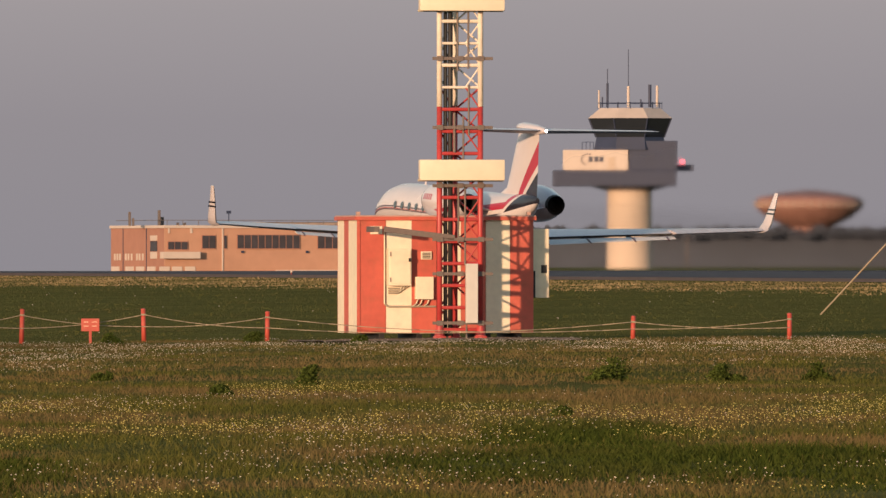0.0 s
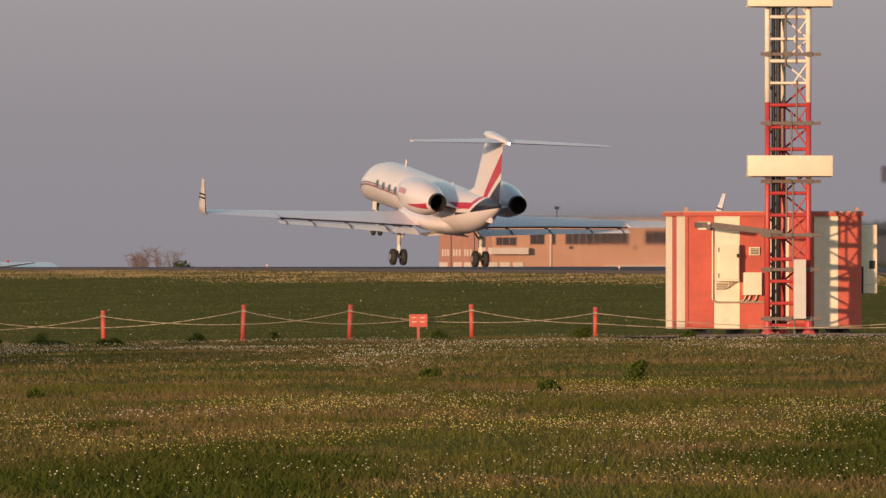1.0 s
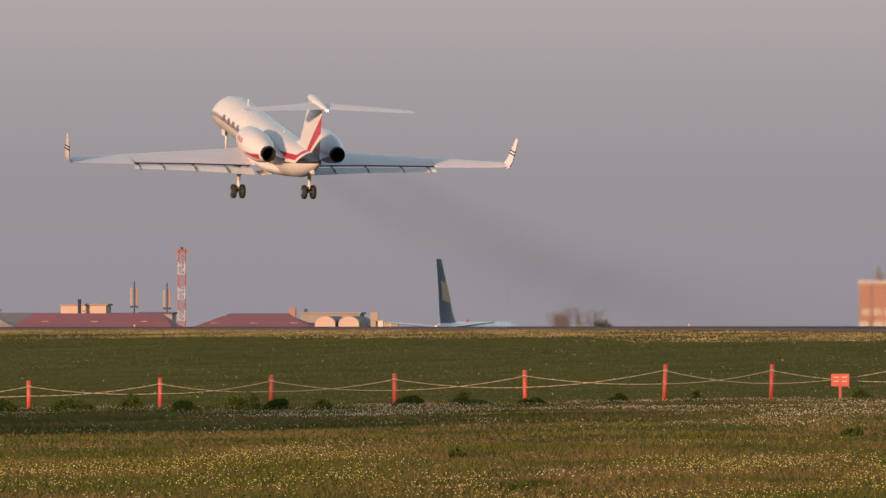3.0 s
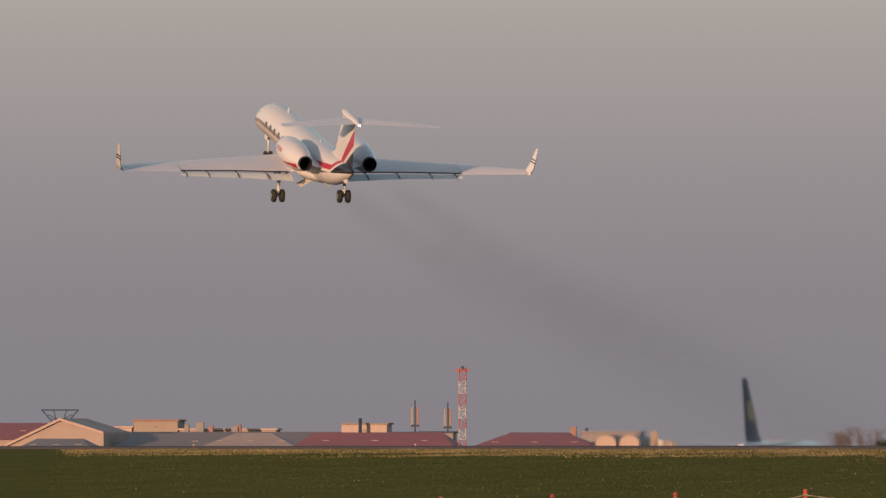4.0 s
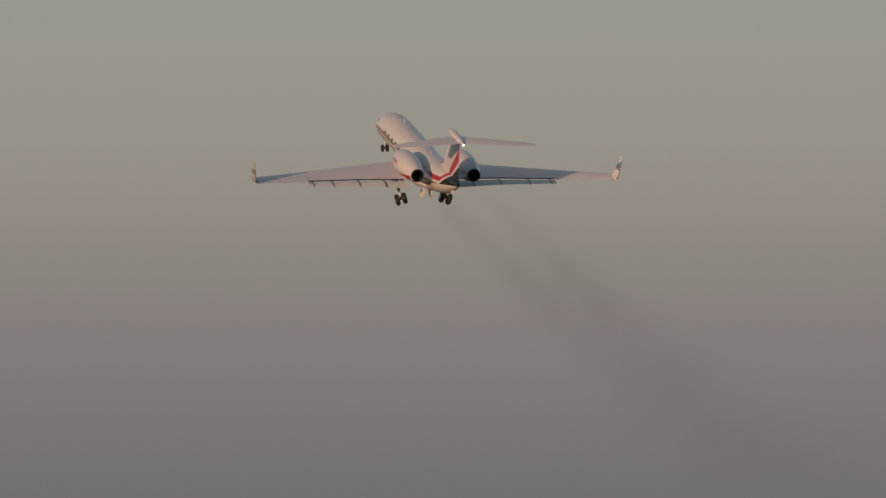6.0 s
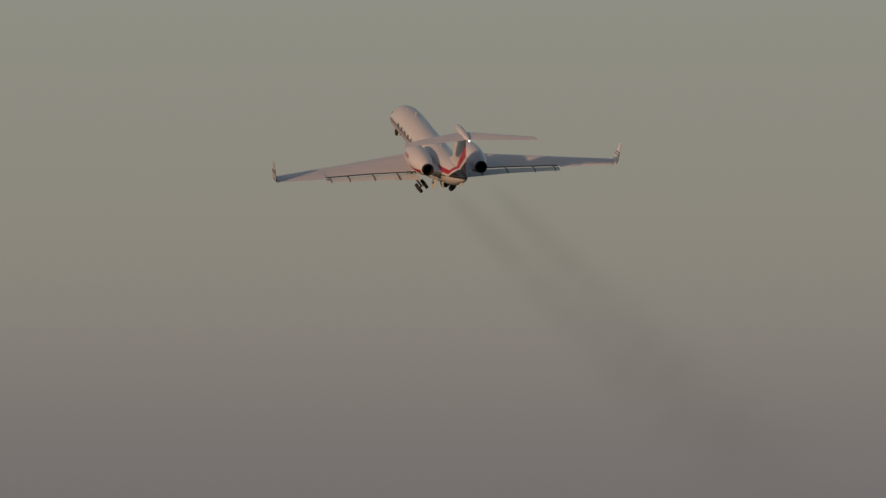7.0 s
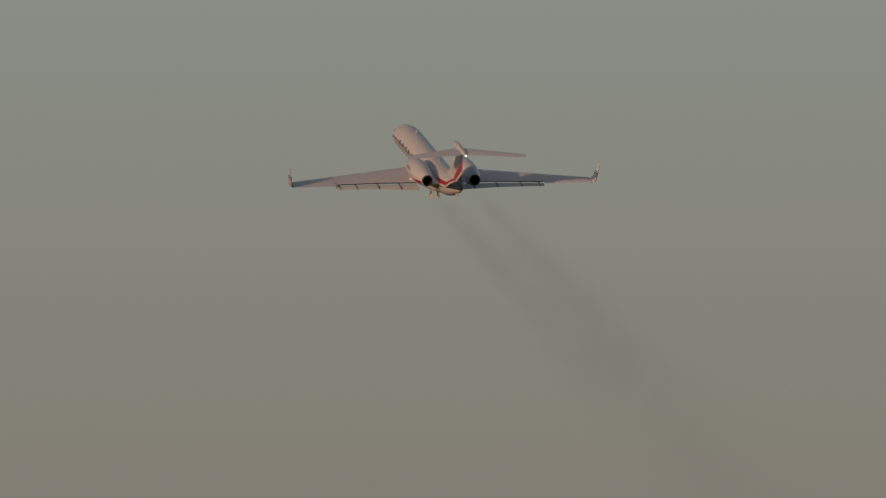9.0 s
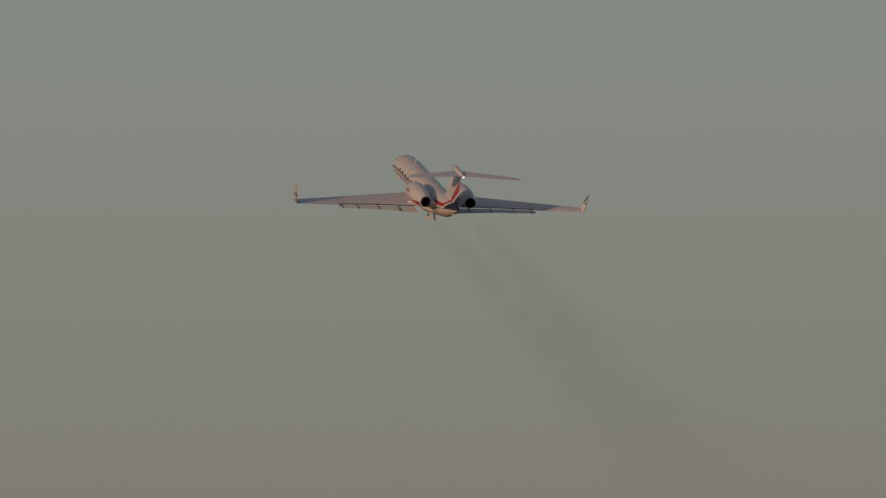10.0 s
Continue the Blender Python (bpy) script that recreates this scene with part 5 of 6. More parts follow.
def skyline():
    low_hall(-1700, -1040, 488, 456, 2110, 40, "render_wall", "slate", "very long low hall with a grey roof")
    low_hall(-1640, -1330, 488, 459, 2075, 60, "render_wall", "slate", "long low hall with a grey roof")
    low_hall(-1480, -1295, 488, 458, 2055, 66, "render_wall", "tile", "low hall with a pinkish tiled roof")
    low_hall(-1312, -1020, 488, 457, 2040, 36, "render_wall", "maroon", "low hall with a long maroon roof")
    low_hall(-1000, -765, 488, 462, 2040, 60, "render_wall", "maroon", "low hall with a long maroon roof")
    low_hall(-938, -820, 470, 457, 2100, 10, "render_wall", "maroon", "low hall with a long maroon roof")
    low_hall(-2010, -1735, 470, 440, 2100, 15, "render_wall", "maroon", "low hall with a long maroon roof")
    low_hall(-1800, -1665, 490, 468, 2045, 30, "render_wall", "slate", "low hall with a grey roof")
    gabled_hall(-1812, -1717, -1640, 482, 436, 2070)
    block("flat_roofed_block", -1587, -1509, 434, 2140, 12, "tan", "brown flat-roofed block behind the halls", "building", "rust")
    block("low_annex", -1632, -1590, 446, 2140, 8, "tile", "low pinkish annex beside a brown block", "building", "tile")
    block("low_annex", -1506, -1335, 450, 2140, 8, "render_wall", "long low pinkish annex behind the halls", "building", "tile")
    block("roof_house", -1219, -1139, 440, 2110, 10, "tile", "beige roof house with a dark flue", "building", "slate")
    block("dark_block", -1080, -1022, 455, 2112, 8, "slate", "dark low block under two aerials", "building", "tower_dark")
    block("flat_roofed_block", -795, -690, 455, 2130, 12, "slate", "grey flat-roofed block behind the halls", "building", "slate")
    arched_hall(-770, -732, 462, 2030, "tile")
    arched_hall(-728, -690, 462, 2030, "tile")
    for u, wide, hi, mat in ((-1493, 8, 443, "slate"), (-1470, 14, 439, "slate"), (-1450, 7, 445, "rust"), (-1407, 14, 446, "slate"), (-1400, 6, 443, "rust"), (-809, 11, 447, "rust"), (-786, 5, 449, "tower_dark")):
        p = spot(u, hi, 2135)
        solid("roof_unit", box(-wide * 0.042, 0, -8.0, wide * 0.042, 1.2, 0, 0.05), M[mat], pose(p.x, 2135, p.z), "small roof unit above the halls", "roof unit", "roof units above the halls")
    a, c = spot(-1186, 560, 2108), spot(-1186, 432, 2108)
    solid("roof_flue", rod(a, c, 0.28, 0.25, 10), M["tower_dark"], Matrix(), "dark flue pipe above a roof house", "flue", smooth=60)
    for u, top in ((-1089, 400), (-1031, 403)):                 # panel aerials
        Y = 2115
        a = spot(u, 470, Y)
        ob = thing("cell_aerial", pose(a.x, Y, a.z - 2), "slim aerial pole with upright panel antennas", "aerial")
        h = spot(0, top, Y).z - a.z + 2
        part("pole", rod((0, 0, 0), (0, 0, h), 0.12, 0.08, 8), M["tower_dark"], ob, smooth=60)
        for dx, mat in ((-0.42, "tan"), (0.40, "brick_dark"), (0.05, "tower_dark")):
            part("panel_antenna", box(dx - 0.14, -0.3, h - 3.6, dx + 0.14, -0.12, h - 1.0, 0.03), M[mat], ob)
        part("bracket", box(-0.6, -0.12, h - 3.9, 0.6, 0.1, h - 3.6, 0.03), M["tower_dark"], ob)
    Y = 1950.0                                                   # striped lattice mast
    a = spot(-1005, 488, Y)
    ob = thing("striped_mast", pose(a.x, Y, a.z - 1), "slender red and white banded lattice mast", "mast")
    h = spot(0, 344, Y).z - a.z + 1
    bands = [0, 0.2, 0.32, 0.44, 0.58, 0.72, 0.86, 1.0]
    for i, (lo, hi) in enumerate(zip(bands, bands[1:])):
        bm = bmesh.new()
        for x, y in ((-0.45, -0.45), (0.45, -0.45), (0.45, 0.45), (-0.45, 0.45)):
            add_rod(bm, (x, y, lo * h), (x, y, hi * h), 0.055, n=6)
        z, s = lo * h, 1
        while z < hi * h - 0.3:
            for y in (-0.45, 0.45):
                add_rod(bm, (-0.45 * s, y, z), (0.45 * s, y, z + 0.6), 0.032, n=5)
            add_rod(bm, (-0.45, -0.45, z), (0.45, -0.45, z), 0.042, n=5)
            z += 0.6
            s = -s
        part("mast_section", bm, M["hazed_red"] if i % 2 == 0 else M["hazed_white"], ob, "red band" if i % 2 == 0 else "white band")
    part("crossbar", box(-1.0, -0.2, h - 0.35, 1.0, 0.2, h - 0.05, 0.05), M["hazed_red"], ob)
    part("top_lamp", box(-0.2, -0.2, h - 0.05, 0.2, 0.2, h + 0.35, 0.05), M["tower_dark"], ob)
    Y = 2200.0                                                   # inverted lattice frame on a roof
    a = spot(-1717, 437, Y)
    ob = thing("roof_aerial_frame", pose(a.x, Y, a.z - 1), "dark inverted lattice aerial on a roof", "aerial")
    bm = bmesh.new()
    for s in (-1, 1):
        add_rod(bm, (s * 0.4, 0, 0), (s * 2.8, 0, 2.7), 0.09, n=6)
        add_rod(bm, (s * 0.2, 0, 0), (s * 1.0, 0, 2.7), 0.07, n=6)
        add_rod(bm, (-s * 0.4, 0, 0.9), (s * 1.9, 0, 2.0), 0.06, n=6)
    add_rod(bm, (-2.9, 0, 2.7), (2.9, 0, 2.7), 0.10, n=6)
    add_rod(bm, (-1.4, 0, 1.3), (1.4, 0, 1.3), 0.07, n=6)
    add_rod(bm, (0, 0, -1), (0, 0, 0.5), 0.25, n=6)
    part("lattice", bm, M["tower_dark"], ob)
    for u, hi, mat in ((-664, 455, "tan"), (-655, 470, "pale"), (-628, 474, "slate"), (-640, 472, "tan")):
        p = spot(u, 489, 1900)
        solid("service_box", box(-0.5, -0.4, 0, 0.5, 0.4, spot(0, hi, 1900).z - p.z, 0.05), M[mat], pose(p.x, 1900, p.z), "small service cabinet beyond the runway", "cabinet", "cabinets beyond the runway")


skyline()


# ---------------------------------------------------------------- bare shrubs on the skyline
def shrubs():
    rnd = random.Random(11)
    for u, wide, tall in ((-345, 26, 34), (-322, 30, 48), (-296, 30, 44), (-272, 26, 40), (-334, 20, 28)):
        Y = 1500 + rnd.uniform(-20, 20)
        k = Y / UNIT
        p = spot(u, 488, Y)
        ob = thing("bare_shrub", pose(p.x, Y, p.z - 0.4), "bare reddish-brown shrub beyond the runway", "shrub", "bare shrubs")
        tr, tw = bmesh.new(), bmesh.new()
        for i in range(7):
            a = rnd.uniform(-1, 1)
            base = Vector((a * 0.2, rnd.uniform(-0.2, 0.2), 0))
            tip = Vector((a * wide * k * 0.6, rnd.uniform(-0.6, 0.6), tall * k * rnd.uniform(0.7, 1.05) + 0.4))
            add_rod(tr, base, base.lerp(tip, 0.6), 0.05, 0.03, 5)
            for j in range(26):
                s = base.lerp(tip, rnd.uniform(0.3, 0.95))
                e = s + Vector((rnd.uniform(-0.6, 0.6), rnd.uniform(-0.4, 0.4), rnd.uniform(0.0, 0.45)))
                add_rod(tw, s, e, 0.016, 0.008, 4)
        part("stems", tr, M["bark"], ob)
        part("twig_mass", tw, M["bark"], ob)


shrubs()


def leaf_clump(name, at, wide, tall, leaves, seed, label, category, group, mat="weed", size=0.07):
    """Low plant: many separate leaves on short stems, with an uneven outline."""
    rnd = random.Random(seed)
    verts, faces = [], []
    lobes = [(rnd.uniform(-0.75, 0.75), rnd.uniform(0.35, 1.0), rnd.uniform(0.22, 0.5)) for _ in range(6)]
    for i in range(leaves):
        cx, ch, cw = rnd.choice(lobes)
        x = wide / 2 * (cx + cw * rnd.gauss(0, 0.45))
        y = wide / 2 * rnd.gauss(0, 0.35)
        z = tall * ch * rnd.random() ** 0.8 * max(0.15, 1 - abs(x / (wide * 0.65)) ** 2)
        s = size * rnd.uniform(0.5, 1.3)
        d = Vector((rnd.uniform(-1, 1), rnd.uniform(-1, 1), rnd.uniform(-0.2, 1.0))).normalized()
        e = d.cross(Vector((rnd.uniform(-1, 1), rnd.uniform(-1, 1), 0.3))).normalized() * s * 0.4
        p, n = Vector((x, y, z)), len(verts)
        verts += [p - d * s * 0.2, p + d * s * 0.5 + e, p + d * s * 1.3, p + d * s * 0.5 - e]
        faces.append((n, n + 1, n + 2, n + 3))
    me = bpy.data.meshes.new(name)
    me.from_pydata(verts, [], faces)
    me.materials.append(M[mat])
    ob = thing(name, pose(*at), label, category, group)
    fol = new("leaves", me)
    fol.parent = ob
    tagged(fol, kind="stuff")
    bm = bmesh.new()
    for i in range(6):
        cx, ch, cw = lobes[i]
        add_rod(bm, (cx * wide * 0.2, 0, 0), (cx * wide * 0.45, 0, tall * ch * 0.8), 0.008, 0.004, 5)
    part("stems", bm, M["bark"], ob)
    return ob


def weeds():
    plants = [(555, 667, 66, 40), (390, 682, 48, 24), (200, 604, 40, 22), (455, 604, 50, 22), (1090, 662, 130, 40), (1290, 657, 76, 34), (1445, 655, 50, 30), (995, 716, 38, 24),
              (-495, 606, 90, 24), (-385, 601, 50, 16), (-518, 688, 32, 26), (195, 598, 44, 18), (-95, 596, 38, 18), (-235, 598, 44, 18), (-1503, 634, 40, 26), (-1335, 628, 80, 28),
              (-1202, 627, 84, 26), (-1095, 622, 46, 28), (-908, 618, 84, 40), (-600, 612, 60, 20), (-1420, 640, 50, 20), (-760, 640, 40, 24), (180, 655, 40, 20), (640, 600, 40, 14), (-1000, 628, 50, 20), (-830, 628, 60, 24)]
    for i, (u, v, w, h) in enumerate(plants):
        Y = EYE * UNIT / (v - LEVEL) if v > 640 else 314.0 - (v - 595) * 0.4
        p = spot(u, v, Y)
        k = Y / UNIT
        leaf_clump("weed_clump", (p.x, Y, ground_z(p.x, Y) - 0.02), w * k, h * k * 1.15, 3800, 40 + i, "dark green leafy weed clump in the meadow", "weed", "weed clumps", size=0.028)
    p = spot(-255, 489, 1500)
    leaf_clump("dark_shrub", (p.x, 1500, p.z - 0.3), 2.6, 1.5, 500, 91, "dark evergreen shrub beyond the runway", "shrub", "bare shrubs", size=0.2)


weeds()


# trees added out of view, sized so their shadows darken the left meadow
def shade_trees():
    rnd = random.Random(77)
    for x, y, h in ((-47, 184, 6.7), (-52, 184, 7.6), (-58, 184, 8.7), (-65, 184, 10.0), (-73, 185, 11.5), (-82, 183, 12.8), (-91, 185, 13.0), (-63, 198, 9.5), (-72, 199, 10.9), (-82, 198, 11.5), (-68, 191, 10.3)):
        z = ground_z(x, y)
        ob = thing("shade_tree", pose(x, y, z - 0.1), "unseen leafy tree added to cast shade on the meadow", "tree", "trees beside the meadow")
        lobes = [(rnd.uniform(-1.7, 1.7), rnd.uniform(-1.7, 1.7), h * rnd.uniform(0.40, 0.80), rnd.uniform(1.1, 1.8)) for _ in range(13)] + [(0.0, 0.0, h - 1.5, 1.4)]
        verts, faces = [], []
        for i in range(5200):
            cx, cy, cz, cr = lobes[i % len(lobes)]
            d = Vector((rnd.gauss(0, 1), rnd.gauss(0, 1), rnd.gauss(0, 1))).normalized()
            p = Vector((cx, cy, cz)) + d * cr * rnd.random() ** 0.45
            e = d.cross(Vector((rnd.uniform(-1, 1), rnd.uniform(-1, 1), 0.3))).normalized() * 0.2
            q = d * 0.5 + Vector((0, 0, -0.10))
            n = len(verts)
            verts += [p, p + q * 0.5 + e, p + q, p + q * 0.5 - e]
            faces.append((n, n + 1, n + 2, n + 3))
        me = bpy.data.meshes.new("crown")
        me.from_pydata(verts, [], faces)
        me.materials.append(M["weed"])
        crown = new("crown", me)
        crown.parent = ob
        tagged(crown, kind="stuff")
        bm = bmesh.new()
        add_rod(bm, (0, 0, 0), (0.1, 0, h * 0.6), 0.22, 0.12, 10)
        for cx, cy, cz, cr in lobes:
            add_rod(bm, (0.05, 0, h * rnd.uniform(0.2, 0.5)), (cx, cy, cz), 0.08, 0.03, 6)
        part("trunk", bm, M["bark"], ob)


shade_trees()


# ---------------------------------------------------------------- taxiing airliner
AIRLINER = thing("airliner", Matrix(), "white airliner with a dark blue tail taxiing beyond the runway", "aircraft")


def airliner():
    r = AIRLINER
    fus = [(30, 2.7, 0.1, 0.1), (29, 2.75, 0.9, 0.85), (27, 2.95, 1.6, 1.6), (24, 3.1, 1.88, 1.95), (0, 3.1, 1.88, 1.95), (-3, 3.3, 1.5, 1.7), (-6, 3.8, 0.9, 1.1), (-8.5, 4.2, 0.25, 0.3)]
    part("fuselage", loft([oval(*a, n=32) for a in fus]), M["jet"], r, "white fuselage", smooth=50)
    fin = [[(hgt, le - a, z) for a, hgt in airfoil(ch, 0.09)] for z, le, ch in ((4.5, 3.6, 10.0), (5.15, 0.2, 6.6), (6.0, -0.9, 5.9), (9.0, -3.1, 4.2), (12.9, -6.0, 2.2))]
    f = part("fin", loft(fin), M["tail_blue"], r, "dark blue fin", smooth=50)
    for side in (-1, 1):
        bm = bmesh.new()
        v = [bm.verts.new(p) for p in ((side * 0.32, -2.6, 7.4), (side * 0.16, -6.0, 7.7), (side * 0.14, -6.7, 10.2), (side * 0.24, -4.3, 9.9))]
        bm.faces.new(v)
        part("emblem", bm, M["tail_gold"], f, "sandy emblem")
        st = [(0.3, -1.8, 4.3, 4.2, 1), (6.9, -5.6, 5.0, 1.6, 1)]
        part("tailplane", loft(wing_rings(st, 0.09, side)), M["jet_grey"], r, smooth=50)
        st = [(1.6, 17.0, 2.1, 8.0, 1), (6.0, 13.6, 2.5, 4.6, 1), (17.2, 7.4, 3.6, 1.5, 1)]
        part("wing", loft(wing_rings(st, 0.11, side)), M["jet_grey"], r, smooth=50)
        part("engine", loft([oval(y, 1.5, q, q, 24, side * 4.9) for y, q in ((18.2, 0.8), (17.6, 0.98), (15.8, 1.0), (13.9, 0.7))]), M["tail_blue"], r, smooth=50)
        for i in range(24):
            y = 23.0 - i * 0.95
            part("cabin_window", box(side * 1.82, y - 0.13, 3.5, side * 1.86, y + 0.13, 3.85), M["glass"], r)
        for y in (8.5,):
            gear_wheel(r, Vector((side * 2.8, y, 0.56)), 0.56, 0.4)
            part("gear_leg", rod((side * 2.8, y, 0.5), (side * 2.4, y, 2.2), 0.14, n=8), M["leg"], r)
    part("nose_gear", rod((0, 24.5, 0.4), (0, 24.5, 1.6), 0.1, n=8), M["leg"], r)
    gear_wheel(r, Vector((0.0, 24.5, 0.35)), 0.35, 0.4)
    part("beacon", lathe([(0.05, 0), (0.2, 0.08), (0.15, 0.25), (0.02, 0.3)], 10, Matrix.Translation((0, 6.0, 5.03))), M["jet_red"], r, "red beacon")


airliner()


def airliner_pose(u, y):
    p = spot(u - 10, 480, y)
    return pose(p.x, y, -3.7, 0, 0, -13)


# ---------------------------------------------------------------- runway edge lights
def edge_lights():
    for i in range(8):
        a = -60 + 60.0 * i
        s = 25.5
        x, y = -math.sin(RUN) * a - math.cos(RUN) * s, 707 + math.cos(RUN) * a - math.sin(RUN) * s
        ob = thing("runway_edge_light", pose(x, y, ground_z(x, y)), "small elevated runway edge light in dry grass", "runway light", "runway edge lights")
        part("stem", rod((0, 0, 0), (0, 0, 0.22), 0.02, n=8), M["orange"], ob)
        part("lens", lathe([(0.03, 0.22), (0.055, 0.24), (0.05, 0.28), (0.015, 0.30)], 12), M["petal"], ob, smooth=50)


edge_lights()


# ---------------------------------------------------------------- meadow
def fan_points(rng, n, y0, y1, u0=-1700, u1=1620):
    """Evenly strewn points of the plan in the wedge of meadow before the camera."""
    y = np.sqrt(rng.uniform(y0 * y0, y1 * y1, n))
    u = rng.uniform(u0, u1, n)
    return y * np.tan((u - 784) / UNIT), y


def blades(name, mat, n, per, y0, y1, tall, wide, spread, seed, label, keep=None, u0=-1700):
    rng = np.random.default_rng(seed)
    tx, ty = fan_points(rng, n, y0, y1, u0)
    if keep is not None:
        ok = np.array([keep(a, c, rng.random()) for a, c in zip(tx, ty)])
        tx, ty = tx[ok], ty[ok]
    tz = np.array([ground_z(a, c) for a, c in zip(tx, ty)])
    lush = np.array([0.75 + 0.5 * noise.noise((a * 0.5, c * 0.09, 7)) for a, c in zip(tx, ty)])
    m = len(tx)
    x = np.repeat(tx, per) + rng.normal(0, spread, m * per)
    y = np.repeat(ty, per) + rng.normal(0, spread, m * per)
    z = np.repeat(tz, per) - 0.02
    h = tall * rng.uniform(0.35, 1.0, m * per) ** 1.2 * np.repeat(lush * rng.uniform(0.7, 1.3, m), per)
    w = wide * rng.uniform(0.6, 1.3, m * per)
    a = rng.uniform(0, np.pi, m * per)
    lx, ly = rng.normal(0, 0.55, m * per) * h, rng.normal(0, 0.4, m * per) * h
    dx, dy = np.cos(a) * w, np.sin(a) * w
    v = np.empty((m * per, 5, 3), np.float32)
    v[:, 0] = np.stack((x - dx, y - dy, z), 1)
    v[:, 1] = np.stack((x + dx, y + dy, z), 1)
    v[:, 2] = np.stack((x + dx * 0.8 + lx * 0.4, y + dy * 0.8 + ly * 0.4, z + h * 0.6), 1)
    v[:, 3] = np.stack((x - dx * 0.8 + lx * 0.4, y - dy * 0.8 + ly * 0.4, z + h * 0.6), 1)
    v[:, 4] = np.stack((x + lx, y + ly, z + h), 1)
    base = np.arange(m * per) * 5
    f4 = np.stack((base, base + 1, base + 2, base + 3), 1)
    f3 = np.stack((base + 3, base + 2, base + 4), 1)
    me = bpy.data.meshes.new(name)
    me.vertices.add(m * per * 5)
    me.vertices.foreach_set("co", v.ravel())
    loops = np.concatenate((f4.ravel(), f3.ravel()))
    me.loops.add(len(loops))
    me.loops.foreach_set("vertex_index", loops.astype(np.int32))
    me.polygons.add(m * per * 2)
    me.polygons.foreach_set("loop_start", np.concatenate((np.arange(m * per) * 4, m * per * 4 + np.arange(m * per) * 3)).astype(np.int32))
    me.update(calc_edges=True)
    me.materials.append(M[mat])
    return tagged(new(name, me), label, "grass", kind="stuff")


def flowers(name, mat, n, y0, y1, size, high, seed, label, cluster, cut, u0=-1700):
    rng = np.random.default_rng(seed)
    px, py = fan_points(rng, n, y0, y1, u0)
    verts, faces = [], []
    for x, y in zip(px, py):
        if cluster(x, y) + rng.normal(0, 0.12) < cut:
            continue
        z = ground_z(x, y) + high * rng.uniform(0.55, 1.15)
        r = size * rng.uniform(0.55, 1.25)
        p = len(verts)
        for k in range(5):
            a = 6.283 * k / 5
            verts.append((x + r * math.cos(a), y + r * math.sin(a), z + 0.3 * r * rng.normal()))
        verts += [(x, y, z + 0.55 * r), (x, y, z - 0.7 * r)]
        for k in range(5):
            faces.append((p + k, p + (k + 1) % 5, p + 5))
            faces.append((p + (k + 1) % 5, p + k, p + 6))
    me = bpy.data.meshes.new(name)
    me.from_pydata(verts, [], faces)
    me.materials.append(M[mat])
    tagged(new(name, me), label, "wildflowers", kind="stuff")


def dry_strip(x, y, r):
    s, a = runway_frame(x, y)
    if not 28.5 < s < 60 or a > 330:
        return False
    w = (9 + 16 * noise.noise((a * 0.03, 1, 0)) + 9 * noise.noise((a * 0.11, 4, 0)) + 10) * ease(330, 120, a)
    return s < 28.5 + w * (0.3 + 0.8 * r) and r > 0.25


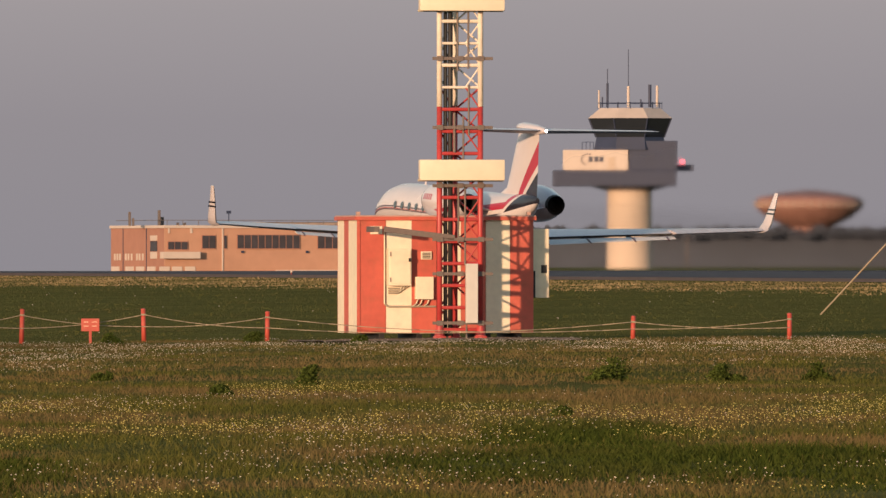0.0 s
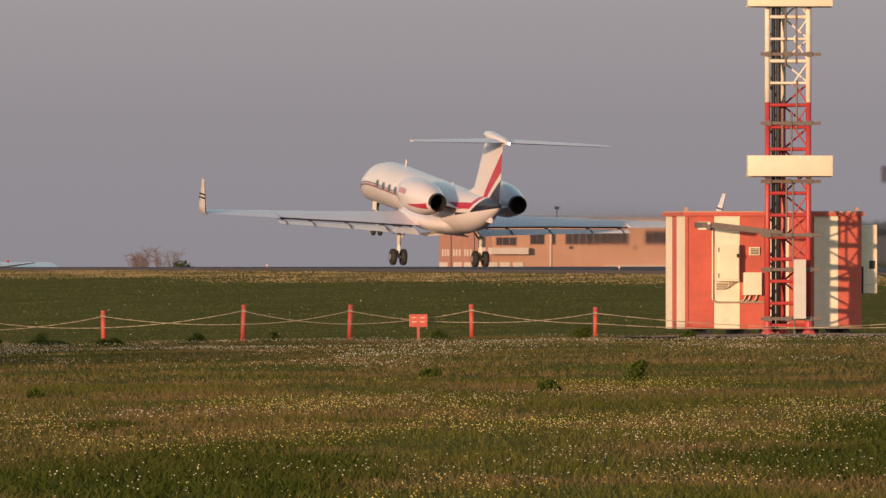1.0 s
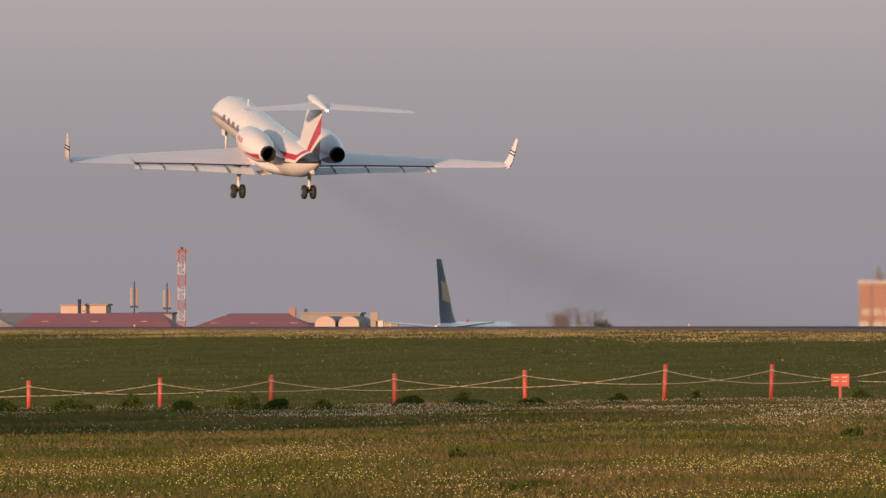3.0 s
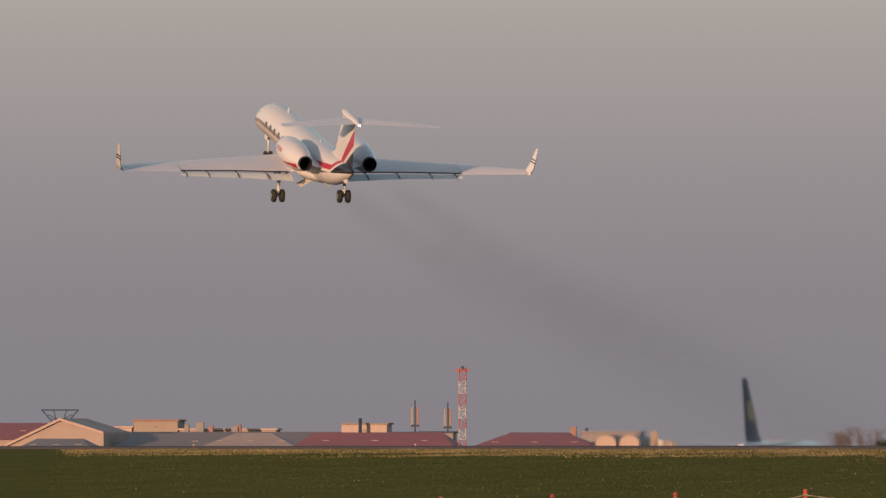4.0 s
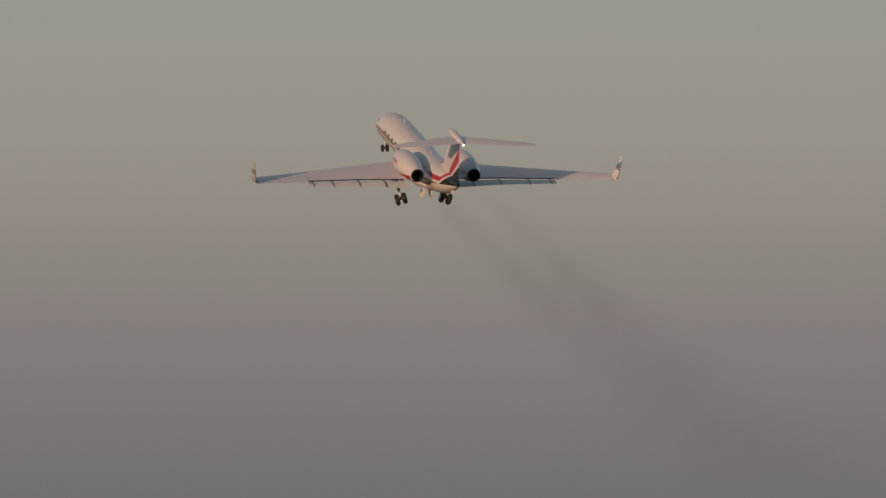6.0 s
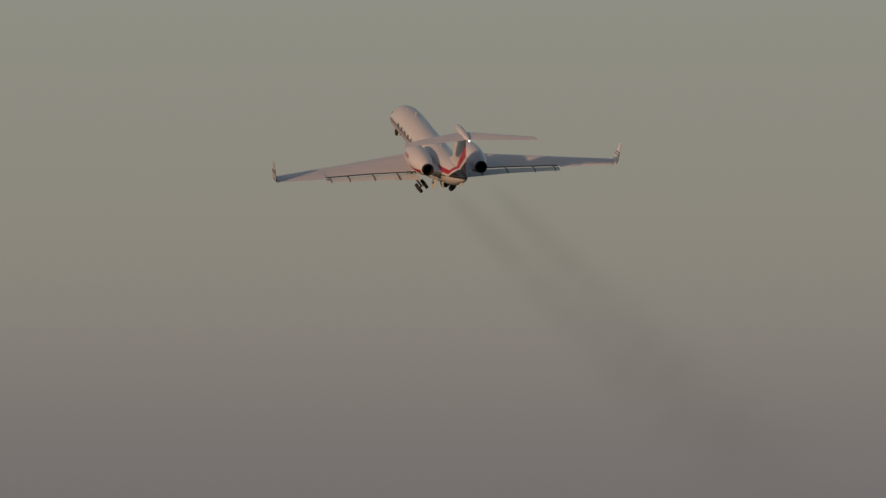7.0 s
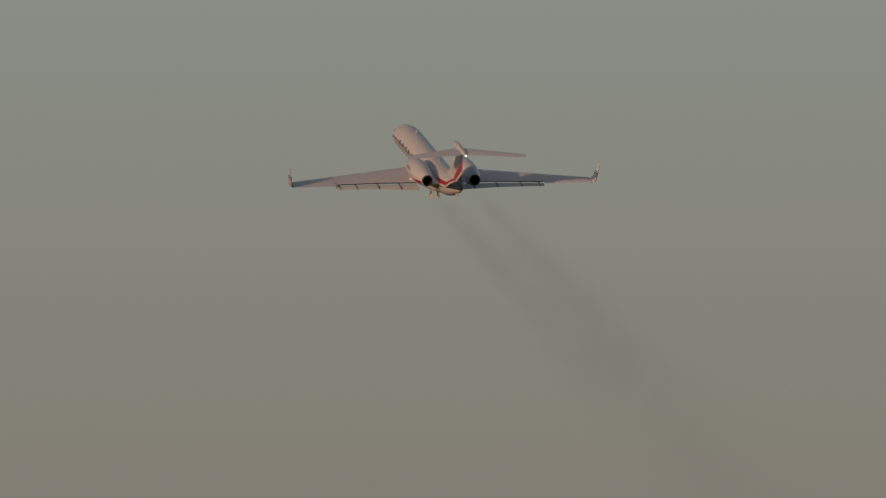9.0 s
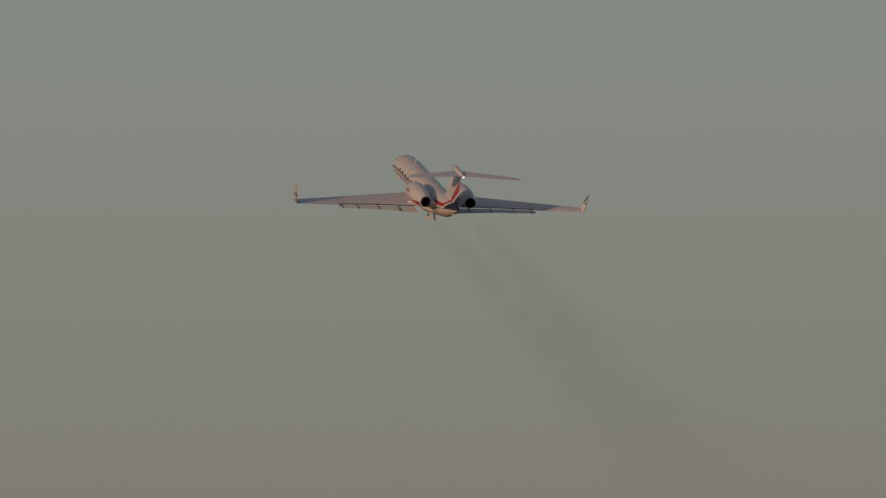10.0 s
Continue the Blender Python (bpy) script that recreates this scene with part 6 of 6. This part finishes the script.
def meadow():
    lush = lambda x, y: noise.noise((x * 0.35, y * 0.055, 3)) + 0.4 * noise.noise((x * 1.3, y * 0.2, 9)) + 0.35 * math.exp(-((y - 113) / 12) ** 2)
    blades("meadow_grass", "grass", 20500, 14, 84, 200, 0.120, 0.0055, 0.12, 1, "tall uneven olive-green meadow grass", keep=lambda x, y, r: lush(x, y) < 0.26 + 0.3 * r, u0=-1480)
    blades("lush_grass", "lush_grass", 18500, 12, 84, 150, 0.135, 0.0080, 0.10, 12, "dark green lush tufts in the meadow", keep=lambda x, y, r: lush(x, y) > 0.22 + 0.22 * r, u0=-1480)
    blades("meadow_grass", "grass", 18000, 10, 200, 322, 0.10, 0.009, 0.17, 2, "tall uneven olive-green meadow grass", keep=lambda x, y, r: y < 290 or abs(x) > 3.6 or r < 0.12)
    blades("slope_grass", "slope_grass", 55000, 5, 312, 880, 0.055, 0.020, 0.5, 3, "short green grass on the slope up to the runway", keep=lambda x, y, r: runway_frame(x, y)[0] > 33 and (y > 325 or abs(x) > 3))
    blades("dry_verge_grass", "dry_grass", 90000, 8, 480, 900, 0.095, 0.034, 0.45, 4, "dry straw-coloured grass along the runway edge", keep=dry_strip)
    streak = lambda x, y: noise.noise((x * 0.30, y * 0.05, 2)) + 0.6 * noise.noise((x * 1.1, y * 0.2, 5))
    drift = lambda x, y: 0.55 * noise.noise((x * 0.22, y * 0.09, 6)) + 0.45 * noise.noise((x * 0.9, y * 0.30, 8))
    blades("dry_meadow_grass", "dry_grass", 9000, 7, 236, 320, 0.075, 0.010, 0.2, 14, "drifts of dry straw-coloured grass among pale flowers", keep=lambda x, y, r: drift(x, y) > 0.32 * r - 0.08)
    hump = lambda y, c, w: math.exp(-((y - c) / w) ** 2)
    flowers("yellow_flowers", "yellow", 33500, 88, 190, 0.0072, 0.115, 5, "scattered small yellow meadow flowers", lambda x, y: 0.8 * streak(x, y) + 0.36 * hump(y, 150, 15) + 0.12 * hump(y, 105, 9) - 0.5 * max(0, lush(x, y) - 0.2), 0.28, u0=-1480)
    flowers("pale_flowers", "petal", 12500, 88, 190, 0.0070, 0.115, 9, "scattered tiny pale meadow flowers", lambda x, y: 0.8 * streak(x + 9, y) + 0.25 * hump(y, 150, 20) + 0.15 * hump(y, 105, 10), 0.36, u0=-1480)
    flowers("white_flowers", "petal", 52000, 222, 318, 0.0095, 0.085, 6, "drifts of small pale meadow flowers", lambda x, y: drift(x, y) + 0.34 * hump(y, 290, 32), 0.38)
    flowers("pale_flowers", "petal", 500, 330, 600, 0.02, 0.08, 8, "sparse pale flowers on the green slope", lambda x, y: streak(x, y + 100) if runway_frame(x, y)[0] > 40 else -1, 0.1)


meadow()


def motions():
    walk(JET, [(r[0], attitude(*r[1:])) for r in FLIGHT])
    for side in (-1, 1):
        leg, hinge = LEGS[side]
        late = -0.1 if side > 0 else 0.0
        fold = [(0.0, 0.22, 0), (0.4, 0.12, 0), (0.9, 0.0, 0), (5.5 + late, 0.0, 0), (6.0 + late, 0.0, 15), (6.8 + late, 0.0, 33), (7.5, 0.0, 45), (8.3, 0.05, 72), (9.0, 0.12, 96), (10.0, 0.12, 96)]
        walk(leg, [(t, Matrix.Translation(hinge + Vector((0, 0, up))) @ Matrix.Rotation(radians(side * a), 4, "Y")) for t, up, a in fold])
    leg, hinge = LEGS[0]
    fold = [(0.0, 0), (4.9, 0), (6.0, 42), (7.5, 70), (8.5, 98), (10.0, 98)]
    walk(leg, [(t, Matrix.Translation(hinge) @ Matrix.Rotation(radians(a), 4, "X")) for t, a in fold])
    for door, hinge, side in DOORS:
        swing = [(0.0, 84), (3.6, 84), (4.5, 20), (5.5, 12), (10.0, 12)]
        walk(door, [(t, Matrix.Translation(hinge) @ Matrix.Rotation(radians(side * -a), 4, "Y")) for t, a in swing])
    steps = [0.0, 0.5, 1.0, 1.5, 2.0, 2.5, 3.0, 3.5, 4.0, 4.5, 5.0, 5.5, 6.0, 6.5, 7.0, 7.5, 8.0, 8.5, 9.0, 9.5, 10.0]
    for ob, side, a in SMOKE:
        walk(ob, [(t, smoke_pose(side, a, t)) for t in steps])
    walk(HOT_AIR, [(t, pose(flown(t).x + dx, flown(t).y + 26, 0.6)) for t, dx in ((0.0, 2.6), (0.5, 3.0), (1.0, 5.5), (1.5, 8.0), (2.0, 10.0), (2.5, 11.0), (3.0, 12.0), (3.5, 14.0), (4.0, 16.0), (5.0, 20.0), (10.0, 20.0))])
    walk(AIRLINER, [(t, airliner_pose(u, y)) for t, u, y in ((0.0, -610, 1780), (1.5, -565, 1792), (2.2, -543, 1799), (3.5, -491, 1813), (4.4, -450, 1823), (10.0, -178, 1890))])


motions()
